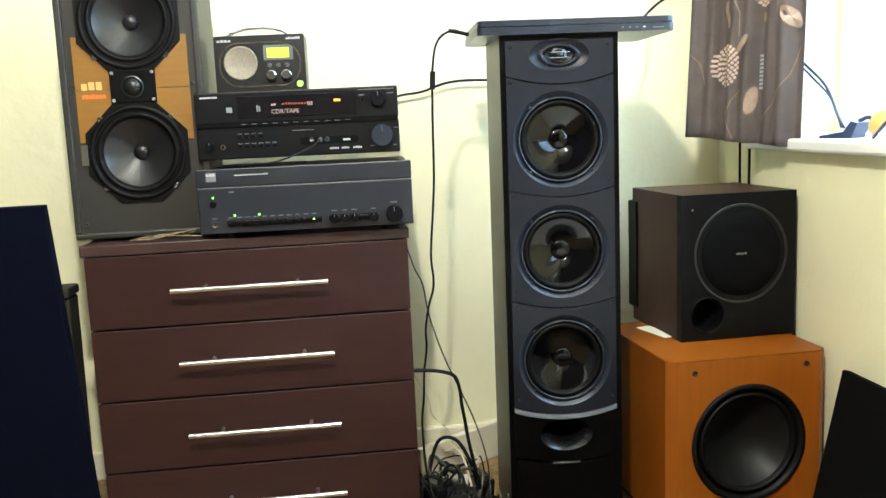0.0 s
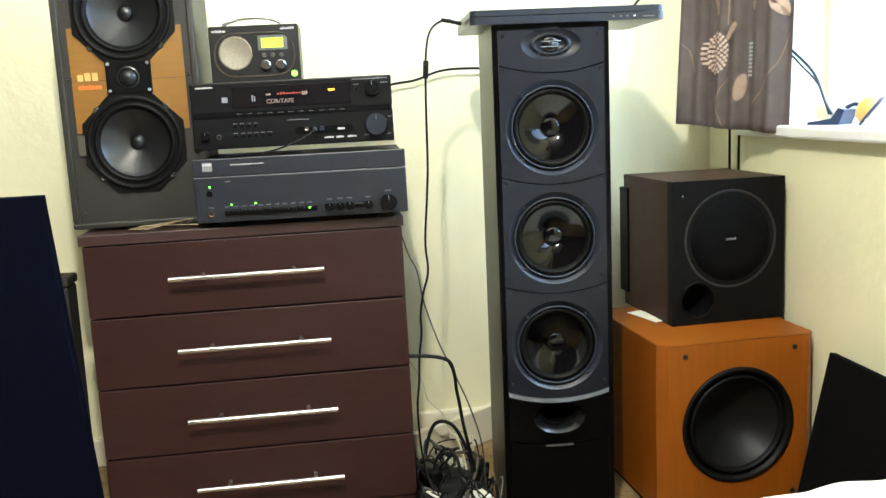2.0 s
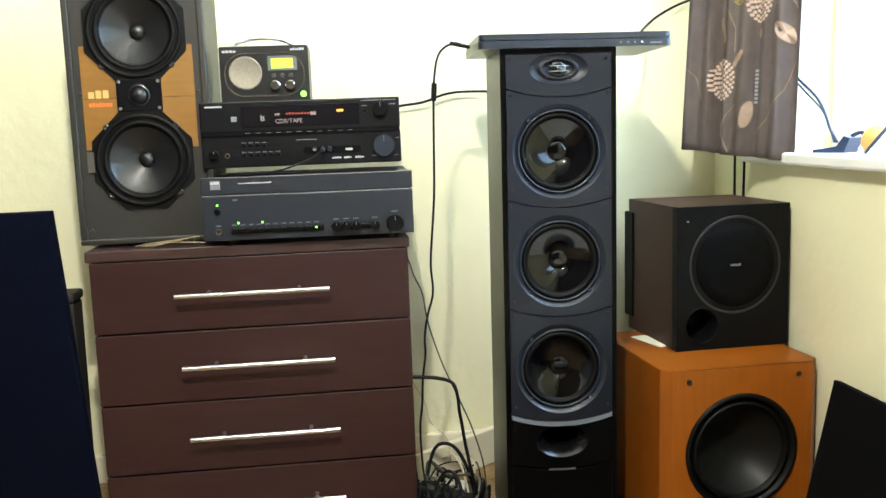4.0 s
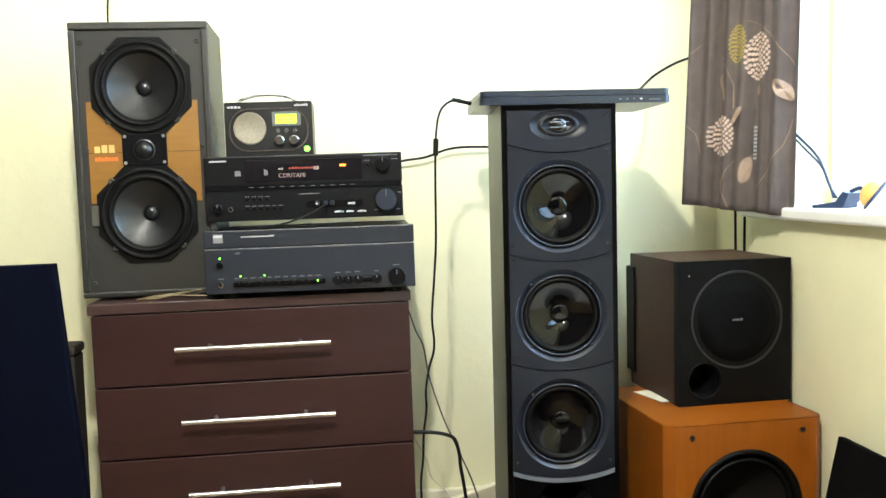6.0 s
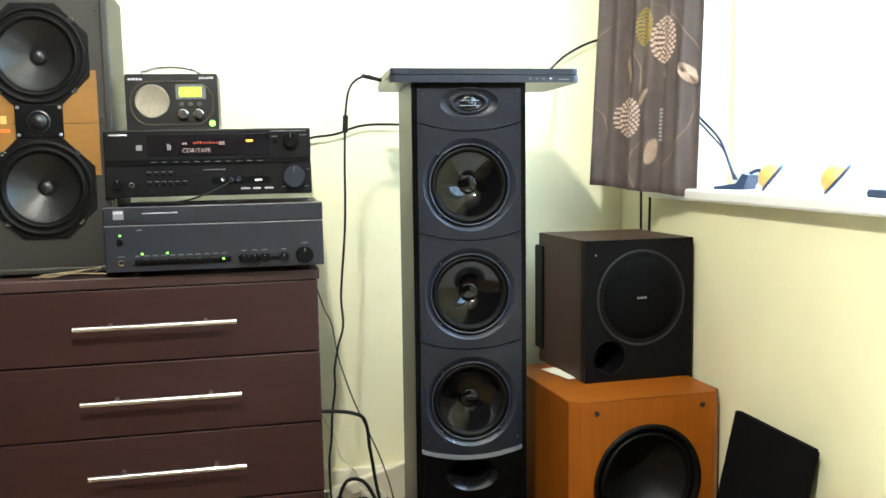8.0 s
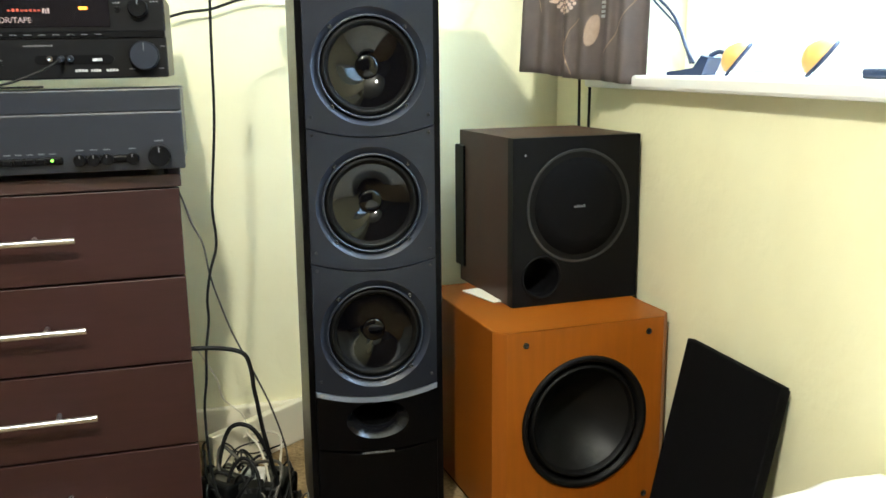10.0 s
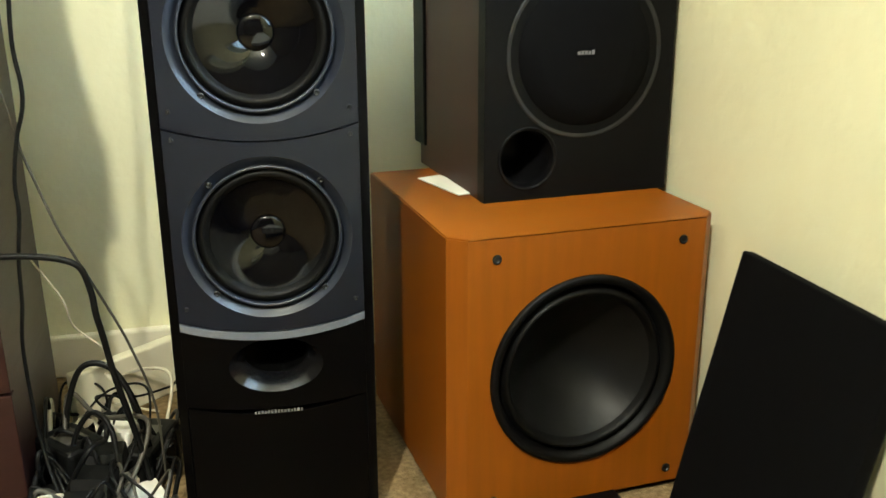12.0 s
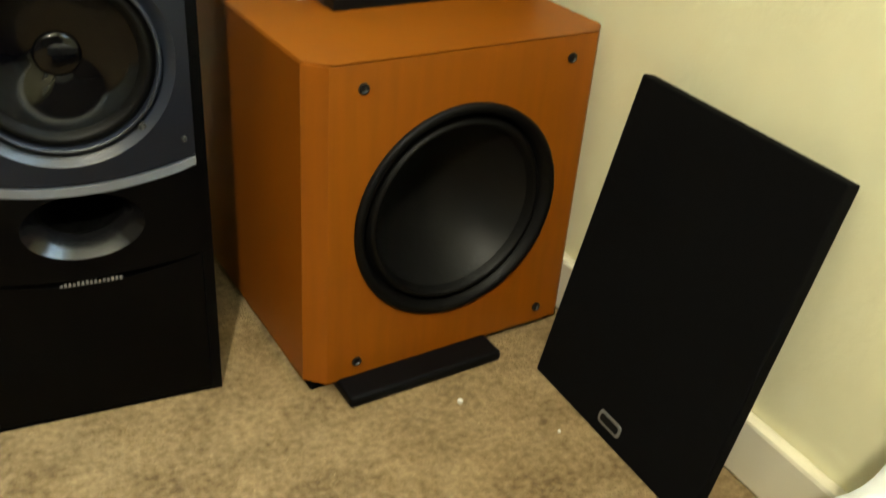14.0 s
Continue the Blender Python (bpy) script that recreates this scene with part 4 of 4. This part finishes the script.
for shift in (0.0, 0.62):
    flower(0.47, 1.142 + shift, 0.020, 0.042, CUR_GOLD)
    flower(0.65, 1.11 + shift, 0.030, 0.052, CUR_PINK)
    flower(0.33, 0.94 + shift, 0.032, 0.046, CUR_PINK)
    leaf(0.32, 1.05 + shift, 0.032, 0.012, 0.35)
    leaf(0.9, 1.03 + shift, 0.030, 0.014, 0.7)
    leaf(0.48, 0.985 + shift, 0.022, 0.008, -0.6)
    leaf(0.56, 0.862 + shift, 0.030, 0.010, -0.15)
    leaf(0.66, 1.036 + shift, 0.011, 0.009, 0.0)
    stem([(0.33, 0.90 + shift), (0.34, 0.86 + shift), (0.36, 0.82 + shift), (0.42, 0.78 + shift)])
    stem([(0.35, 0.83 + shift), (0.40, 0.865 + shift), (0.47, 0.885 + shift), (0.55, 0.885 + shift)])
    stem([(0.66, 0.82 + shift), (0.78, 0.86 + shift), (0.90, 0.91 + shift), (0.97, 0.97 + shift)])
    stem([(0.55, 1.19 + shift), (0.70, 1.17 + shift), (0.85, 1.13 + shift), (0.97, 1.08 + shift)])
    stem([(0.05, 1.13 + shift), (0.12, 1.15 + shift), (0.2, 1.155 + shift)])
    stem([(0.28, 1.12 + shift), (0.38, 1.09 + shift), (0.44, 1.05 + shift), (0.44, 1.0 + shift)])
    stem([(0.04, 0.97 + shift), (0.1, 0.95 + shift), (0.16, 0.90 + shift)])
marks = bmesh.new()
for k in range(9):
    z = 0.885 + 0.0085 * k
    vs = [marks.verts.new(cloth(0.60 + du, z + dz, 0.0034)) for du, dz in ((0, 0), (0.05, 0), (0.05, 0.0055), (0, 0.0055))]
    marks.faces.new(vs)
part("printed_mark", marks, PRINT, curtain, "white woven selvedge writing")
rail = thing("curtain_rail", "thin white curtain rail above the window", "curtain rail", pose(0, 0, 0))
part("rail", rod((RW - 0.05, 0.4, 2.14), (RW - 0.05, 2.2, 2.14), 0.009), WHITE, rail)
for y in (0.5, 1.3, 2.15):
    part("bracket", box(RW - 0.055, y - 0.01, 2.13, RW, y + 0.01, 2.15), WHITE, rail)

# ---- things on the sill ----
for y, tilt in ((1.68, 12), (1.475, 14)):
    bowl = thing("small_bowl", "small orange glazed bowl tilted on the white sill", "bowl", pose(RW + 0.055, y, SILL + 0.027, 0, 0, 0), group="bowls on the sill")
    part("bowl_body", lathe(0, 0, 0, [(0.03 * math.sin(radians(a)), -0.027 * math.cos(radians(a))) for a in (1, 20, 40, 60, 80, 95)] + [(0.027 * math.sin(radians(a)), -0.024 * math.cos(radians(a))) for a in (95, 80, 60, 40, 20, 1)], 32), ORANGE_BOWL, bowl, "", True).matrix_basis = pose(0, 0, 0, 205 + tilt, 0, 56)
    part("bowl_rim", lathe(0, 0, 0, [(0.031 + 0.003 * math.cos(radians(a)), 0.003 * math.sin(radians(a))) for a in range(0, 361, 45)], 32), BLUE_PLASTIC, bowl, "dark blue rim", True).matrix_basis = pose(0, 0, 0, 205 + tilt, 0, 56)
brush = thing("dustpan", "small dark blue plastic dustpan on the sill", "dustpan", pose(RW + 0.05, 1.80, SILL))
part("pan", prism([(-0.045, 0.0), (0.022, 0.0), (0.034, 0.03), (0.02, 0.034), (0.006, 0.012), (-0.045, 0.006)], -0.025, 0.03, 0.001), BLUE_PLASTIC, brush).matrix_basis = pose(0, 0, 0, 0, 0, -58)
part("handle", tube([(0.012, -0.022, 0.033), (0.025, -0.035, 0.04), (0.03, -0.05, 0.03)], 0.004), BLUE_PLASTIC, brush)
tray = thing("shallow_tray", "shallow dark blue tray lying on the sill", "tray", pose(RW + 0.07, 1.29, SILL))
part("tray_body", box(-0.04, -0.09, 0.0, 0.04, 0.075, 0.014, 0.004), BLUE_PLASTIC, tray)
tagged(link("sill_lead", tube([(RW - 0.004, 2.0, 1.0), (RW + 0.05, 1.97, 0.935), (RW + 0.06, 1.9, 0.885), (RW + 0.05, 1.835, 0.825), (RW + 0.05, 1.81, 0.8)], 0.003), BLUE_PLASTIC), "dark blue lead running down to the sill", "cable")
tagged(link("sill_lead", tube([(RW - 0.002, 1.99, 0.985), (RW + 0.055, 1.955, 0.91), (RW + 0.06, 1.88, 0.86), (RW + 0.05, 1.82, 0.80)], 0.0022), BLUE_PLASTIC), "thin dark blue lead running down to the sill", "cable")

# ---- leads along the walls ----


def cable(name, points, r, m, label):
    return tagged(link(name, tube(points, r), m, None, "", True), label, "cable")


charger = cable("laptop_charger_lead", [(0.297, 1.90, 1.012), (0.27, 1.895, 1.02), (0.238, 1.88, 1.0), (0.225, 1.87, 0.951), (0.221, 1.87, 0.859), (0.219, 1.87, 0.738), (0.215, 1.87, 0.675), (0.207, 1.87, 0.579), (0.21, 1.87, 0.53),
                                        (0.208, 1.87, 0.504), (0.198, 1.87, 0.471), (0.19, 1.868, 0.425), (0.19, 1.866, 0.387), (0.183, 1.864, 0.336), (0.180, 1.862, 0.284), (0.174, 1.86, 0.225), (0.18, 1.85, 0.12), (0.2, 1.82, 0.05), (0.23, 1.80, 0.03)], 0.0024, CABLE, "black laptop charger lead hanging beside the tall speaker")
part("ferrite", rod((0.2245, 1.87, 0.94), (0.2225, 1.87, 0.905), 0.0055), CABLE, charger)
part("plug", rod((0.302, 1.90, 1.012), (0.262, 1.893, 1.02), 0.004), CABLE, charger)
cable("thin_lead", [(0.135, 1.9, 0.66), (0.161, 1.89, 0.588), (0.173, 1.88, 0.55), (0.188, 1.88, 0.516), (0.197, 1.882, 0.461), (0.207, 1.885, 0.422), (0.224, 1.88, 0.369), (0.24, 1.88, 0.329), (0.265, 1.88, 0.272), (0.288, 1.88, 0.213), (0.31, 1.88, 0.13), (0.315, 1.87, 0.03)], 0.0016, GREY_CABLE, "thin grey lead hanging from behind the chest")
cable("mains_lead", [(0.10, 1.87, 0.34), (0.155, 1.862, 0.342), (0.196, 1.86, 0.34), (0.229, 1.86, 0.333), (0.247, 1.86, 0.321), (0.255, 1.86, 0.291), (0.257, 1.86, 0.265), (0.262, 1.86, 0.234), (0.27, 1.86, 0.18), (0.29, 1.86, 0.08), (0.30, 1.85, 0.02)], 0.0038, CABLE, "thick black mains lead bending out from behind the chest")
cable("pale_lead", [(0.17, 1.99, 0.30), (0.2, 2.0, 0.239), (0.209, 2.0, 0.201), (0.227, 2.0, 0.18), (0.247, 2.0, 0.155), (0.255, 2.0, 0.10)], 0.0013, PALE_CABLE, "thin pale lead hanging behind the tangle")
cable("speaker_lead", [(0.10, 2.26, 0.88), (0.18, 2.27, 0.904), (0.198, 2.27, 0.908), (0.243, 2.27, 0.914), (0.298, 2.27, 0.932), (0.354, 2.27, 0.937), (0.43, 2.25, 0.931), (0.46, 2.12, 0.9)], 0.003, CABLE, "black speaker lead between receiver and tall speaker")
cable("laptop_lead", [(0.66, 2.02, 1.012), (0.73, 2.12, 1.05), (0.80, 2.26, 1.085), (0.833, 2.27, 1.11), (0.884, 2.27, 1.137), (0.95, 2.27, 1.162), (0.985, 2.2, 1.2)], 0.003, CABLE, "black lead from the laptop towards the curtain")
cable("aerial_lead", [(0.985, 2.148, 1.0), (0.985, 2.148, 0.85), (0.984, 2.146, 0.74), (0.982, 2.14, 0.60)], 0.003, CABLE, "black lead hanging behind the curtain")
cable("aerial_lead", [(0.985, 2.095, 1.0), (0.985, 2.095, 0.85), (0.984, 2.095, 0.74), (0.984, 2.10, 0.60)], 0.003, CABLE, "black lead hanging behind the curtain")

# ---- tangle of plugs and leads on the carpet ----
plank = link("cream_board", box(-0.143, -0.010, 0.0, 0.143, 0.010, 0.09, 0.003), SKIRT)
plank.matrix_basis = pose(0.295, 2.178, 0.0, 0, 0, 37.5)
tagged(plank, "cream painted board standing behind the tangled leads", "board")
strip = thing("power_strip", "white power strip with black plugs among tangled leads", "power strip", pose(0.222, 1.745, 0.0, 0, 0, 80))
part("strip_body", box(-0.075, -0.03, 0.0, 0.30, 0.03, 0.034, 0.006), SOCKET_WHITE, strip)
part("switch", box(-0.052, -0.009, 0.034, -0.036, 0.009, 0.039, 0.002), RED_SWITCH, strip, "small red switch")


def plug(x, y, z, turn, m, tilt=0.0):
    p = thing("mains_plug", "black mains plug pushed into the power strip" if m is CABLE else "white mains plug among the leads", "plug", pose(x, y, z, tilt, 0, turn), group="mains plugs")
    part("plug_body", prism([(-0.024, 0.0), (0.024, 0.0), (0.026, 0.02), (0.016, 0.042), (-0.016, 0.042), (-0.026, 0.02)], -0.022, 0.022, 0.004), m, p)
    part("plug_collar", rod((0, 0.02, 0.014), (0, 0.05, 0.014), 0.006), m, p)
    return p


plug(0.228, 1.775, 0.034, 80, CABLE)
plug(0.237, 1.83, 0.034, 74, CABLE)
plug(0.246, 1.885, 0.034, 85, CABLE)
plug(0.256, 1.94, 0.034, 70, SOCKET_WHITE)
plug(0.295, 1.83, 0.0, 20, SOCKET_WHITE)
plug(0.185, 1.96, 0.0, 130, CABLE)


def adapter(x, y, z, turn, w, d, h):
    p = thing("power_adapter", "black block power adapter among the tangled leads", "adapter", pose(x, y, z, 0, 0, turn), group="power adapters")
    part("adapter_body", box(-w / 2, -d / 2, 0, w / 2, d / 2, h, 0.008, 3), CABLE, p)
    part("adapter_label", box(-w / 4, -d / 4, h, w / 4, d / 4, h + 0.0008), GREY_CABLE, p)


adapter(0.187, 1.83, 0.0, 15, 0.055, 0.095, 0.045)
adapter(0.288, 1.94, 0.0, -20, 0.06, 0.10, 0.06)
adapter(0.2, 1.92, 0.0, 40, 0.06, 0.08, 0.08)
adapter(0.292, 1.755, 0.0, 5, 0.04, 0.07, 0.035)
cable("looped_lead", [(0.19, 1.93, 0.04), (0.196, 1.95, 0.10), (0.218, 1.96, 0.155), (0.255, 1.95, 0.155), (0.283, 1.93, 0.105), (0.296, 1.89, 0.04), (0.305, 1.84, 0.008)], 0.004, CABLE, "thick black lead looping up over the tangle")
cable("looped_lead", [(0.2, 1.88, 0.04), (0.21, 1.9, 0.09), (0.234, 1.9, 0.12), (0.256, 1.88, 0.10), (0.262, 1.85, 0.03)], 0.0034, CABLE, "black lead looping up over the tangle")
cable("looped_lead", [(0.246, 1.97, 0.14), (0.268, 1.95, 0.115), (0.28, 1.92, 0.06), (0.276, 1.88, 0.02), (0.254, 1.8, 0.05)], 0.0028, PALE_CABLE, "cream lead looping through the tangle")
rnd = random.Random(11)
for k in range(62):
    cx, cy = rnd.uniform(0.165, 0.315), rnd.uniform(1.72, 2.06)
    pts = []
    a = rnd.uniform(0, 6.28)
    for q in range(rnd.choice((5, 6, 7))):
        a += rnd.uniform(0.5, 1.2)
        r = rnd.uniform(0.03, 0.085)
        pts.append((min(0.328, max(0.170, cx + r * math.cos(a))), cy + 1.3 * r * math.sin(a), rnd.uniform(0.006, 0.12 if k % 4 == 0 else 0.075)))
    pts[0], pts[-1] = (*pts[0][:2], 0.005), (*pts[-1][:2], 0.005)
    pale = k % 15 == 4
    cable("tangled_lead", pts, rnd.choice((0.0018, 0.0025, 0.0032)), PALE_CABLE if pale else (GREY_CABLE if k % 7 == 2 else CABLE), "cream lead tangled on the carpet" if pale else "black lead tangled on the carpet")["group"] = "tangled leads"
for x, y, r in ((0.787, 1.641, 0.0035), (0.86, 1.56, 0.002), (0.55, 1.5, 0.0018)):
    crumb = bmesh.new()
    bmesh.ops.create_icosphere(crumb, subdivisions=1, radius=r)
    tagged(link("crumb", crumb, PAPER), "tiny white paper crumb on the carpet", "crumb", "crumbs").location = (x, y, r * 0.8)

# ---- true size ----
for ob in list(scene.objects):
    if ob.parent is None and ob.type in {"MESH", "EMPTY"} and ob not in CHEST_GROUP:
        ob.matrix_basis = Matrix.Scale(TRUE, 4) @ ob.matrix_basis
